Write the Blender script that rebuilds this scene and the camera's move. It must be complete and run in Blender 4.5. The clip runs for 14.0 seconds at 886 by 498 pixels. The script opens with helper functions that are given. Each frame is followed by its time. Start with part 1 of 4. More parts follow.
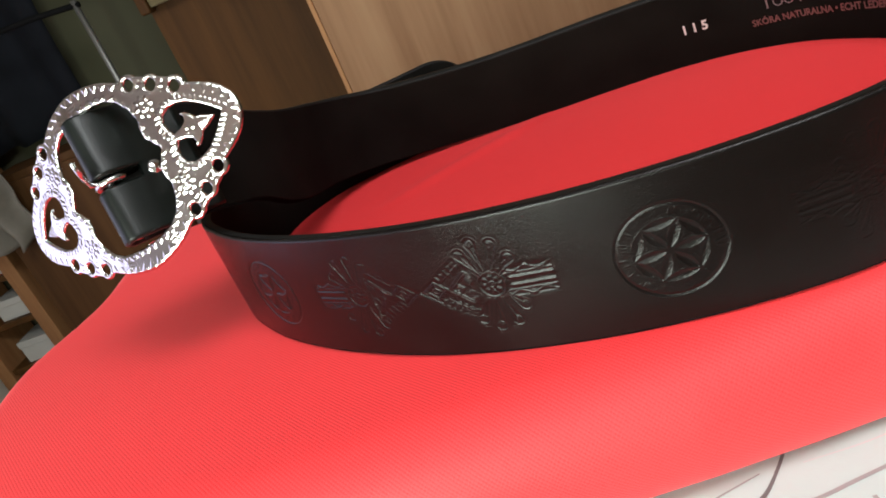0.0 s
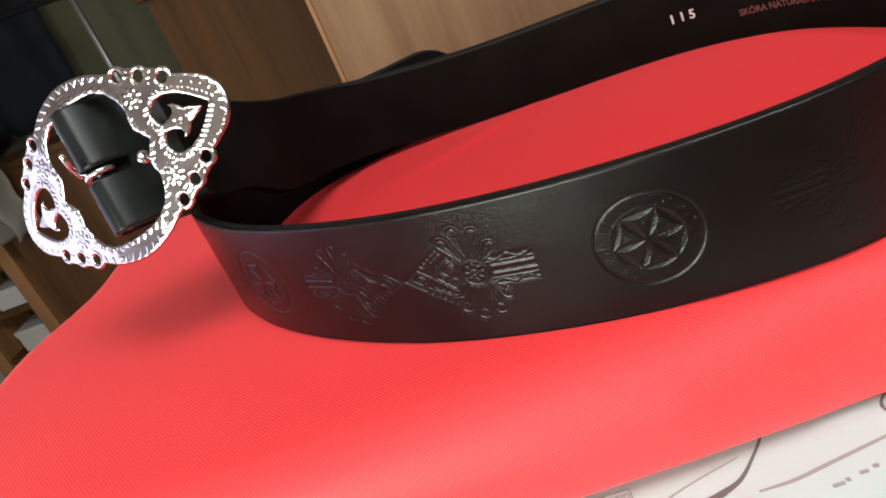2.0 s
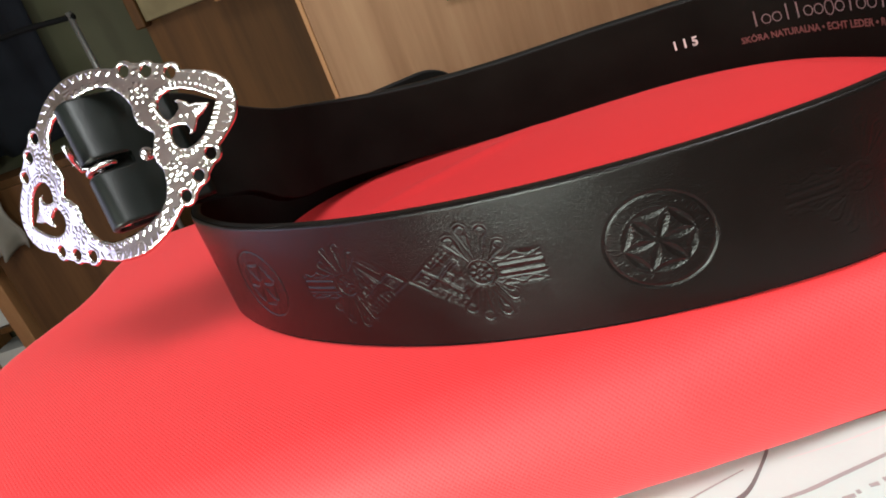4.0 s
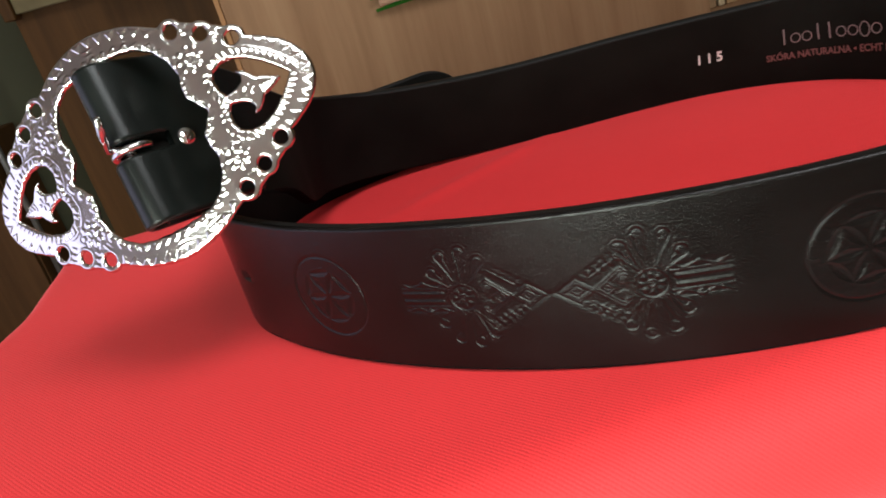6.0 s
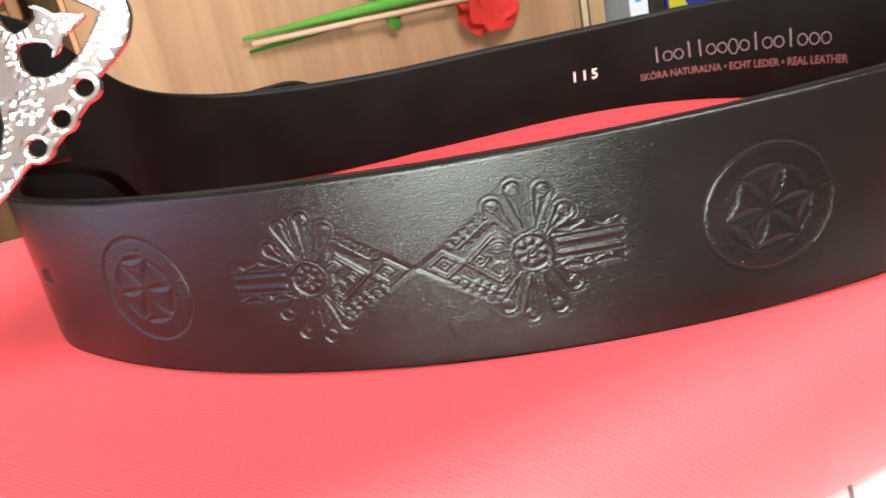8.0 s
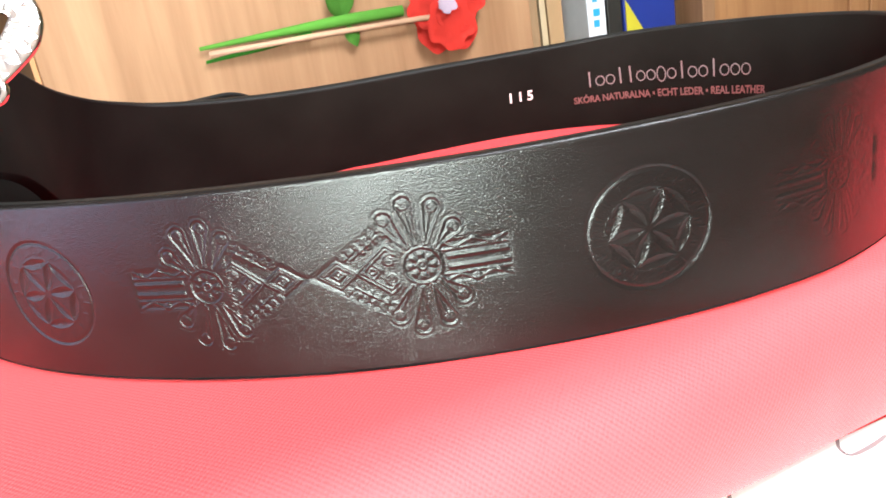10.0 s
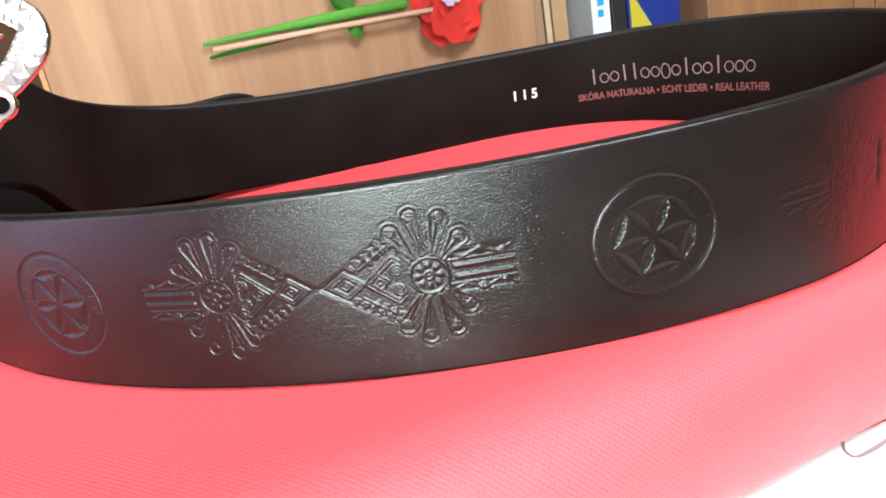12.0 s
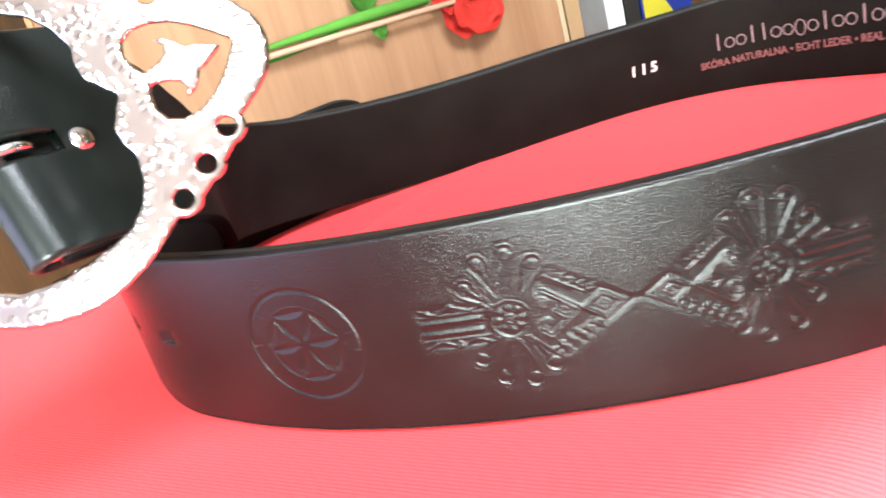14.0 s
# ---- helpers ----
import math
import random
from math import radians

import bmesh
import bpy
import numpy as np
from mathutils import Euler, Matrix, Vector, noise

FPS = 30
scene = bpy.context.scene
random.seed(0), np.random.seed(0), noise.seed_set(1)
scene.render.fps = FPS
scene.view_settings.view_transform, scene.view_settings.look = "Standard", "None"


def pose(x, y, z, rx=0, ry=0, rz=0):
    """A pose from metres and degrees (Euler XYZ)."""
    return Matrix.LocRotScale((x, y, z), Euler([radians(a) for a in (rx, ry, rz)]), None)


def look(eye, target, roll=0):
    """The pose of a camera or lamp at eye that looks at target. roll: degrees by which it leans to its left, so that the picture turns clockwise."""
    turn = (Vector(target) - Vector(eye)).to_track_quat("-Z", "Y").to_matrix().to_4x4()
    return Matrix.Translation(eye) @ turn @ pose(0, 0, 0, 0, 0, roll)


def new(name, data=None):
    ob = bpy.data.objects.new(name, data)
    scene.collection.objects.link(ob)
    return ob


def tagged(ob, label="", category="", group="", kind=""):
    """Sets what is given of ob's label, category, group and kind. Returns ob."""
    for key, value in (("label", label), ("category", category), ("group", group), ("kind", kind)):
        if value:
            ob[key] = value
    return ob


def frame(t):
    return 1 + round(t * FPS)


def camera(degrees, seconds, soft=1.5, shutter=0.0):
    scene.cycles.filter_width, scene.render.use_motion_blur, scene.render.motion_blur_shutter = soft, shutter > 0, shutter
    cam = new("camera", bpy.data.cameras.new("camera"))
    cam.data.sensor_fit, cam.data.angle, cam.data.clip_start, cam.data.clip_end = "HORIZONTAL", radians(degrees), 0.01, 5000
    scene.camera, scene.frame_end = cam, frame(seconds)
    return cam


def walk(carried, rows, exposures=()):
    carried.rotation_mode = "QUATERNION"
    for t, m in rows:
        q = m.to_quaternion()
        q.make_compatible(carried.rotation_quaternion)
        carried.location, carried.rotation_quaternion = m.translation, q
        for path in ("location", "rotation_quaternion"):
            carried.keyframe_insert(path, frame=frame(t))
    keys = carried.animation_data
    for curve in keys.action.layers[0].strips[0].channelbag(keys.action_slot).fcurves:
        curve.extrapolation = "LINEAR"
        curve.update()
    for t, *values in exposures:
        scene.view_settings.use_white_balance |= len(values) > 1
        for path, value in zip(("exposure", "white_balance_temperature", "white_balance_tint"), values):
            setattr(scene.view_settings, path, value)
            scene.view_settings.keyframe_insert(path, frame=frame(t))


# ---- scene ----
cam = camera(61.2, 14.0, 1.8, 0.5)
PATH = [
    (0, (0.036, 0.01, 0.131), (-0.327, 1.814, -0.653), -23.6),
    (0.5, (0.037, 0.01, 0.13), (-0.318, 1.81, -0.665), -23.9),
    (1, (0.037, 0.008, 0.131), (-0.317, 1.805, -0.673), -23.7),
    (1.5, (0.037, 0.009, 0.131), (-0.317, 1.809, -0.664), -23.9),
    (2, (0.041, 0.007, 0.131), (-0.327, 1.797, -0.681), -23.9),
    (4.3, (0.026, 0.003, 0.116), (-0.243, 1.86, -0.577), -20.0),
    (4.5, (0.014, -0.004, 0.112), (-0.219, 1.868, -0.552), -18.9),
    (5, (-0.01, -0.008, 0.113), (-0.136, 1.858, -0.594), -18.5),
    (5.5, (-0.027, 0.014, 0.108), (-0.034, 1.871, -0.634), -16.8),
    (6, (-0.052, 0.041, 0.126), (0.007, 1.88, -0.656), -15.8),
    (6.5, (-0.062, 0.056, 0.119), (0.054, 1.887, -0.677), -15.3),
    (7, (-0.078, 0.049, 0.118), (0.196, 1.877, -0.646), -14.8),
    (7.5, (-0.062, 0.057, 0.092), (0.287, 1.888, -0.632), -13.4),
    (8, (-0.048, 0.065, 0.088), (0.358, 1.899, -0.596), -11.9),
    (8.5, (-0.039, 0.06, 0.085), (0.41, 1.895, -0.573), -10.2),
    (9, (-0.036, 0.056, 0.086), (0.45, 1.885, -0.561), -9.1),
    (9.2, (-0.035, 0.055, 0.086), (0.463, 1.877, -0.569), -9.2),
    (11.3, (-0.033, 0.055, 0.086), (0.461, 1.876, -0.577), -9.9),
    (11.5, (-0.033, 0.055, 0.089), (0.454, 1.869, -0.598), -9.8),
    (12, (-0.033, 0.055, 0.091), (0.45, 1.872, -0.592), -10.2),
    (12.5, (-0.04, 0.06, 0.094), (0.441, 1.878, -0.586), -11.7),
    (13, (-0.056, 0.064, 0.098), (0.432, 1.865, -0.622), -12.9),
    (13.5, (-0.073, 0.077, 0.1), (0.425, 1.871, -0.629), -15.0),
    (14, (-0.091, 0.1, 0.099), (0.401, 1.911, -0.594), -16.2),
]
EXPOSURES = [(0.0, -0.36, 6500, 10), (2.2, -0.36, 6500, 10), (4.5, -0.18, 6500, 10), (5.6, -0.28, 6500, 10), (6.0, -0.62, 6500, 10), (6.6, -0.8, 6500, 10), (7.0, -1.12, 6500, 10), (7.4, 0.02, 6400, 10),
             (8.0, 1.0, 6300, 10), (8.5, 1.45, 6250, 10), (9.0, 1.5, 6250, 10), (11.5, 1.2, 5950, 10), (12.5, 1.12, 5850, 10), (13.5, 1.28, 5950, 10), (14.0, 1.6, 6050, 10)]
walk(cam, [(t, look(eye, target, roll)) for t, eye, target, roll in PATH], EXPOSURES)

# ---------------------------------------------------------------- world, light
world = bpy.data.worlds.new("room_air")
scene.world = world
world.use_nodes = True
sky = world.node_tree.nodes.new("ShaderNodeTexSky")
sky.sky_type, sky.sun_disc = "NISHITA", False
sky.sun_elevation, sky.sun_rotation = radians(35), radians(215)
world.node_tree.links.new(sky.outputs[0], world.node_tree.nodes["Background"].inputs[0])
world.node_tree.nodes["Background"].inputs[1].default_value = 0.06


def area_lamp(name, eye, target, sx, sy, watts, colour):
    data = bpy.data.lights.new(name, "AREA")
    data.shape, data.size, data.size_y, data.energy, data.color = "RECTANGLE", sx, sy, watts, colour
    lamp = new(name, data)
    lamp.matrix_world = look(eye, target)
    return lamp


# Added lamp high up and out of view, to brighten the cloth's top.
area_lamp("added_high_fill", (0.38, -0.50, 1.28), (0.06, 0.20, 0.0), 0.90, 0.62, 35, (0.95, 0.99, 1.0))
# Unseen low source, placed and sized by the highlight on the strap's front.
area_lamp("daylight_south_low", (-0.43, -0.50, 0.10), (0.0, 0.22, 0.06), 0.44, 0.42, 20, (0.90, 1.0, 0.90))
area_lamp("daylight_west", (-1.86, 0.15, -0.03), (-1.0, 0.15, -0.03), 1.25, 1.16, 11.5, (0.72, 0.68, 1.0))


# ---------------------------------------------------------------- materials
def material(name, colour, rough=0.5, metal=0.0, spec=0.5):
    m = bpy.data.materials.new(name)
    m.use_nodes = True
    b = m.node_tree.nodes["Principled BSDF"]
    b.inputs["Base Color"].default_value = (*colour, 1)
    b.inputs["Roughness"].default_value = rough
    b.inputs["Metallic"].default_value = metal
    b.inputs["Specular IOR Level"].default_value = spec
    return m


def node(m, kind, **sockets):
    n = m.node_tree.nodes.new(kind)
    for k, v in sockets.items():
        n.inputs[k.replace("_", " ")].default_value = v
    return n


def coords(m, scale=(1, 1, 1), rot=(0, 0, 0)):
    tc = m.node_tree.nodes.new("ShaderNodeTexCoord")
    mp = m.node_tree.nodes.new("ShaderNodeMapping")
    mp.inputs["Scale"].default_value = scale
    mp.inputs["Rotation"].default_value = rot
    m.node_tree.links.new(tc.outputs["Object"], mp.inputs[0])
    return mp.outputs[0]


def tint(m, fac, stops):
    """Colours the material's base by a ramp over fac."""
    r = m.node_tree.nodes.new("ShaderNodeValToRGB")
    while len(r.color_ramp.elements) < len(stops):
        r.color_ramp.elements.new(0.5)
    for e, (p, c) in zip(r.color_ramp.elements, stops):
        e.position, e.color = p, (*c, 1)
    m.node_tree.links.new(fac, r.inputs[0])
    m.node_tree.links.new(r.outputs[0], m.node_tree.nodes["Principled BSDF"].inputs["Base Color"])
    return r


def bump(m, height, strength, distance, after=None):
    b = node(m, "ShaderNodeBump", Strength=strength, Distance=distance)
    m.node_tree.links.new(height, b.inputs["Height"])
    if after:
        m.node_tree.links.new(after.outputs[0], b.inputs["Normal"])
    m.node_tree.links.new(b.outputs[0], m.node_tree.nodes["Principled BSDF"].inputs["Normal"])
    return b


def noise_tex(m, vec, scale, detail=4.0, rough=0.55):
    n = node(m, "ShaderNodeTexNoise", Scale=scale, Detail=detail, Roughness=rough)
    m.node_tree.links.new(vec, n.inputs["Vector"])
    return n.outputs["Fac"]


def wood(name, dark, light, scale=1.0, along="z", rough=0.6, grain=0.0006):
    m = material(name, light, rough, 0.0, 0.2)
    stretch = {"z": (26, 26, 1.6), "x": (1.6, 26, 26), "y": (26, 1.6, 26)}[along]
    vec = coords(m, tuple(s * scale for s in stretch))
    big = noise_tex(m, vec, 1.0, 3.0)
    fine = noise_tex(m, vec, 7.0, 5.0, 0.65)
    mix = m.node_tree.nodes.new("ShaderNodeMath")
    mix.operation = "MULTIPLY_ADD"
    mix.inputs[1].default_value = 0.35
    m.node_tree.links.new(fine, mix.inputs[0])
    m.node_tree.links.new(big, mix.inputs[2])
    tint(m, mix.outputs[0], [(0.42, dark), (0.85, light)])
    bump(m, fine, 0.25, grain)
    return m


def leather(name, colour, rough, grain_mm, strength, spec=0.5):
    """Pebbled leather: rounded grains with fine pores between, and a slow change of polish."""
    m = material(name, colour, rough, 0.0, spec)
    vec = coords(m)
    v = node(m, "ShaderNodeTexVoronoi", Scale=1000 / grain_mm)
    v.feature = "SMOOTH_F1"
    m.node_tree.links.new(vec, v.inputs["Vector"])
    pores = noise_tex(m, vec, 1000 / grain_mm * 0.8, 2.0)
    broad = noise_tex(m, vec, 38, 4.0)
    tint(m, broad, [(0.3, tuple(c * 0.75 for c in colour)), (0.75, tuple(c * 1.35 for c in colour))])
    rr = node(m, "ShaderNodeMapRange", From_Min=0.3, From_Max=0.7, To_Min=rough - 0.03, To_Max=rough + 0.04)
    m.node_tree.links.new(broad, rr.inputs["Value"])
    m.node_tree.links.new(rr.outputs[0], m.node_tree.nodes["Principled BSDF"].inputs["Roughness"])
    first = bump(m, v.outputs["Distance"], strength, 0.0003)
    bump(m, pores, strength, 0.0003, first)
    return m


def knit(name):
    """Red jersey: staggered rows of small stitches about a millimetre apart, laid out along the cloth."""
    m = material(name, (0.80, 0.024, 0.028), 0.66, 0.0, 0.48)
    links = m.node_tree.links
    b = m.node_tree.nodes["Principled BSDF"]
    b.inputs["Sheen Weight"].default_value = 0.10
    b.inputs["Sheen Roughness"].default_value = 0.5
    b.inputs["Sheen Tint"].default_value = (1.0, 0.72, 0.78, 1)
    vec = m.node_tree.nodes.new("ShaderNodeUVMap").outputs[0]

    def maths(op, a, b):
        n = m.node_tree.nodes.new("ShaderNodeMath")
        n.operation = op
        for k, v in enumerate((a, b)):
            if isinstance(v, float):
                n.inputs[k].default_value = v
            else:
                links.new(v, n.inputs[k])
        return n.outputs[0]

    wobble = noise_tex(m, vec, 260, 2.0)
    split = m.node_tree.nodes.new("ShaderNodeSeparateXYZ")
    links.new(vec, split.inputs[0])
    u = maths("ADD", maths("MULTIPLY", split.outputs[0], 2 * math.pi / 0.00150), maths("MULTIPLY", wobble, 5.0))
    v = maths("ADD", maths("MULTIPLY", split.outputs[1], math.pi / 0.00084), maths("MULTIPLY", wobble, -3.6))
    patchy = noise_tex(m, vec, 420, 2.0)
    weave = maths("MULTIPLY", maths("MULTIPLY", maths("COSINE", u, 0.0), maths("COSINE", v, 0.0)), maths("MULTIPLY", patchy, 1.7))
    fuzz = noise_tex(m, vec, 1400, 3.0)
    loop = maths("SUBTRACT", maths("MULTIPLY", fuzz, 0.75), maths("MULTIPLY", weave, 0.5))
    height = maths("ADD", loop, 0.45)
    broad = noise_tex(m, vec, 22, 3.0)
    shade = maths("ADD", height, maths("MULTIPLY", broad, 0.25))
    # Shade in the gaps between stitches is put into the base colour.
    tint(m, shade, [(0.20, (0.44, 0.011, 0.012)), (0.62, (0.76, 0.021, 0.024)), (1.0, (0.84, 0.029, 0.033))])
    bump(m, height, 0.36, 0.0003)
    return m


def plaster(name, colour, rough=0.85):
    m = material(name, colour, rough)
    vec = coords(m)
    broad = noise_tex(m, vec, 3.0, 5.0)
    tint(m, broad, [(0.3, tuple(c * 0.85 for c in colour)), (0.7, colour)])
    bump(m, noise_tex(m, vec, 140, 4.0), 0.2, 0.001)
    return m


def cloth(name, colour, rough=0.9):
    m = material(name, colour, rough, 0, 0.2)
    vec = coords(m)
    tint(m, noise_tex(m, vec, 14, 5.0), [(0.3, tuple(c * 0.7 for c in colour)), (0.7, colour)])
    bump(m, noise_tex(m, vec, 500, 3.0), 0.4, 0.0008)
    return m


LEATHER = leather("black_leather", (0.0045, 0.0034, 0.0032), 0.19, 0.30, 0.235, 0.21)
SMOOTH_LEATHER = leather("smooth_black_leather", (0.0042, 0.0055, 0.0048), 0.30, 0.45, 0.12, 0.28)
INNER = leather("black_leather_inside", (0.0075, 0.0070, 0.0060), 0.85, 0.30, 0.15, 0.05)
EDGE = leather("burnished_leather_edge", (0.008, 0.0075, 0.007), 0.60, 0.5, 0.2, 0.15)
RIM = leather("black_leather_edge", (0.006, 0.006, 0.006), 1.0, 0.5, 0.15, 0.0)
CHROME = material("chrome", (0.80, 0.79, 0.78), 0.13, 1.0)
bump(CHROME, noise_tex(CHROME, coords(CHROME), 160, 3.0), 0.06, 0.0004)
DULL_STEEL = material("dull_steel", (0.30, 0.30, 0.28), 0.45, 0.8)
STEEL = material("polished_steel", (0.75, 0.76, 0.78), 0.16, 1.0)
KNIT = knit("red_jersey")
FOIL = material("silver_foil", (0.22, 0.19, 0.195), 0.5, 0.3)
FOIL_RED = material("copper_foil", (0.17, 0.088, 0.085), 0.5, 0.3)
WHITE_INK = material("white_print", (0.70, 0.69, 0.67), 0.6)
for inked in (FOIL, FOIL_RED, WHITE_INK):
    bump(inked, noise_tex(inked, coords(inked), 1500, 3.0), 0.3, 0.0003)
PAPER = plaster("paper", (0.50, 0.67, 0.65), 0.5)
INK = material("grey_ink", (0.30, 0.31, 0.31), 0.6)
INK_DARK = material("dark_ink", (0.13, 0.135, 0.135), 0.6)
INK_PALE = material("pale_ink", (0.55, 0.57, 0.57), 0.6)
BEECH = wood("pale_wood", (0.19, 0.093, 0.043), (0.290, 0.162, 0.084), 0.8)
BROWN = wood("brown_wood", (0.058, 0.025, 0.006), (0.120, 0.052, 0.013), 0.6)
OAK = wood("warm_wood", (0.22, 0.10, 0.04), (0.38, 0.19, 0.08), 0.7)
WALL = plaster("green_plaster", (0.080, 0.080, 0.042))
PALE_WALL = plaster("cream_plaster", (0.78, 0.72, 0.62))
CEILING = plaster("white_plaster", (0.70, 0.68, 0.63))
FLOOR = wood("floor_wood", (0.12, 0.06, 0.03), (0.25, 0.14, 0.07), 0.5, "x", 0.4)


# ---------------------------------------------------------------- building helpers
def mesh_object(name, verts, faces, mat, parent=None, label="", smooth=True, uv=None):
    me = bpy.data.meshes.new(name)
    me.from_pydata([tuple(v) for v in verts], [], [tuple(f) for f in faces])
    me.materials.append(mat)
    if uv is not None:
        corner = np.array([i for f in faces for i in f])
        me.uv_layers.new(name="laid").data.foreach_set("uv", np.asarray(uv, np.float32)[corner].ravel())
    if smooth:
        me.shade_smooth()
    me.update()
    ob = new(name, me)
    if parent:
        ob.parent = parent
    if label:
        tagged(ob, label)
    return ob


def part(name, bm, mat, parent=None, label="", smooth=False):
    me = bpy.data.meshes.new(name)
    bmesh.ops.recalc_face_normals(bm, faces=bm.faces)
    bm.to_mesh(me)
    bm.free()
    me.materials.append(mat)
    if smooth:
        me.shade_smooth()
    ob = new(name, me)
    if parent:
        ob.parent = parent
    if label:
        tagged(ob, label)
    return ob


def thing(name, label, category, group="", kind="", at=(0, 0, 0)):
    ob = new(name)
    ob.location = at
    ob.empty_display_size = 0.02
    return tagged(ob, label, category, group, kind)


def add_box(bm, lo, hi, bevel=0.0, segs=2, m=None):
    size = [h - l for l, h in zip(lo, hi)]
    mid = [(h + l) / 2 for l, h in zip(lo, hi)]
    mat = Matrix.Translation(mid) @ Matrix.Diagonal((*size, 1))
    made = bmesh.ops.create_cube(bm, size=1.0, matrix=(m @ mat) if m else mat)["verts"]
    if bevel:
        edges = {e for v in made for e in v.link_edges}
        bmesh.ops.bevel(bm, geom=list(edges), offset=bevel, segments=segs, affect="EDGES", profile=0.5)


def box(lo, hi, bevel=0.0, segs=2, m=None):
    bm = bmesh.new()
    add_box(bm, lo, hi, bevel, segs, m)
    return bm


def spline(rows, n):
    """n points, evenly spaced, on a centripetal curve through rows."""
    P = np.array(rows, float)
    P = np.vstack([2 * P[0] - P[1], P, 2 * P[-1] - P[-2]])
    out = []
    for i in range(1, len(P) - 2):
        p0, p1, p2, p3 = P[i - 1:i + 3]
        t0 = 0.0
        t1 = t0 + max(np.linalg.norm(p1[:2] - p0[:2]), 1e-6) ** 0.5
        t2 = t1 + max(np.linalg.norm(p2[:2] - p1[:2]), 1e-6) ** 0.5
        t3 = t2 + max(np.linalg.norm(p3[:2] - p2[:2]), 1e-6) ** 0.5
        t = np.linspace(t1, t2, 60, endpoint=False)[:, None]
        a1 = (t1 - t) / (t1 - t0) * p0 + (t - t0) / (t1 - t0) * p1
        a2 = (t2 - t) / (t2 - t1) * p1 + (t - t1) / (t2 - t1) * p2
        a3 = (t3 - t) / (t3 - t2) * p2 + (t - t2) / (t3 - t2) * p3
        b1 = (t2 - t) / (t2 - t0) * a1 + (t - t0) / (t2 - t0) * a2
        b2 = (t3 - t) / (t3 - t1) * a2 + (t - t1) / (t3 - t1) * a3
        out.append((t2 - t) / (t2 - t1) * b1 + (t - t1) / (t2 - t1) * b2)
    out.append(P[-2][None])
    Q = np.vstack(out)
    s = np.concatenate([[0], np.cumsum(np.linalg.norm(np.diff(Q[:, :3], axis=0), axis=1))])
    even = np.linspace(0, s[-1], n)
    return np.stack([np.interp(even, s, Q[:, k]) for k in range(Q.shape[1])], 1), s[-1]


def tube(points, radius, sides=10):
    """A round rod along points; radius may be a list."""
    P = [Vector(p) for p in points]
    R = radius if isinstance(radius, (list, tuple)) else [radius] * len(P)
    bm = bmesh.new()
    rings = []
    side = None
    for i, p in enumerate(P):
        d = (P[min(i + 1, len(P) - 1)] - P[max(i - 1, 0)]).normalized()
        side = (side - d * side.dot(d)).normalized() if side else d.orthogonal().normalized()
        up = d.cross(side)
        rings.append([bm.verts.new(p + R[i] * (math.cos(a) * side + math.sin(a) * up)) for a in [2 * math.pi * k / sides for k in range(sides)]])
    for a, b in zip(rings, rings[1:]):
        for k in range(sides):
            bm.faces.new((a[k], a[(k + 1) % sides], b[(k + 1) % sides], b[k]))
    bm.faces.new(rings[0][::-1])
    bm.faces.new(rings[-1])
    return bm


def text_shape(body, size, bold=0.0):
    """Flat letters as vertices (x, y) and faces, starting at x = 0."""
    cu = bpy.data.curves.new("letters", "FONT")
    cu.body, cu.size, cu.resolution_u, cu.offset = body, size, 3, bold
    ob = new("letters", cu)
    bpy.context.view_layer.update()
    me = bpy.data.meshes.new_from_object(ob.evaluated_get(bpy.context.evaluated_depsgraph_get()))
    verts = np.array([v.co[:2] for v in me.vertices]) if len(me.vertices) else np.zeros((0, 2))
    faces = [tuple(p.vertices) for p in me.polygons]
    bpy.data.objects.remove(ob)
    bpy.data.meshes.remove(me)
    return verts, faces


# ---------------------------------------------------------------- the room
def slab(name, lo, hi, mat, kind="structure", label="", category=""):
    ob = part(name, box(lo, hi), mat)
    return tagged(ob, label, category, "", kind)


X0, X1, Y0, Y1, Z0, Z1 = -1.90, 2.30, -0.52, 2.10, -0.76, 1.75
slab("floor", (X0 - 0.1, Y0 - 0.1, Z0 - 0.1), (X1 + 0.1, Y1 + 0.1, Z0), FLOOR, "structure", "brown wooden floor", "floor")
slab("ceiling", (X0 - 0.1, Y0 - 0.1, Z1), (X1 + 0.1, Y1 + 0.1, Z1 + 0.1), CEILING, "structure", "plain white ceiling", "ceiling")
slab("wall_north", (X0 - 0.1, Y1, Z0), (X1 + 0.1, Y1 + 0.1, Z1), WALL, "structure", "dull green plastered wall", "wall")
slab("wall_east", (X1, Y0, Z0), (X1 + 0.1, Y1, Z1), WALL, "structure", "dull green plastered wall", "wall")


def wall_with_openings(name, axis, at, lo, hi, openings):
    """A wall 0.1 thick outside the room with openings (from, to, sill, head) through it."""
    bm = bmesh.new()
    along = sorted({lo, hi, *[o[k] for o in openings for k in (0, 1)]})
    for a, b in zip(along, along[1:]):
        holes = sorted((o[2], o[3]) for o in openings if o[0] <= a and o[1] >= b)
        base = Z0
        for sill, head in holes + [(Z1, Z1)]:
            if axis == "x":
                add_box(bm, (at - 0.1, a, base), (at, b, sill))
            else:
                add_box(bm, (a, at - 0.1, base), (b, at, sill))
            base = head
    return tagged(part(name, bm, PALE_WALL), "pale plastered wall with openings added behind the lamps", "wall", "", "structure")


wall_with_openings("wall_west", "x", X0, Y0 - 0.1, Y1, [(-0.49, 0.79, -0.62, 0.57)])
# Out of view; the high opening is made up to go with the added lamp.
wall_with_openings("wall_south", "y", Y0, X0, X1, [(-0.66, -0.20, -0.12, 0.32), (-0.08, 0.84, 0.95, 1.61)])

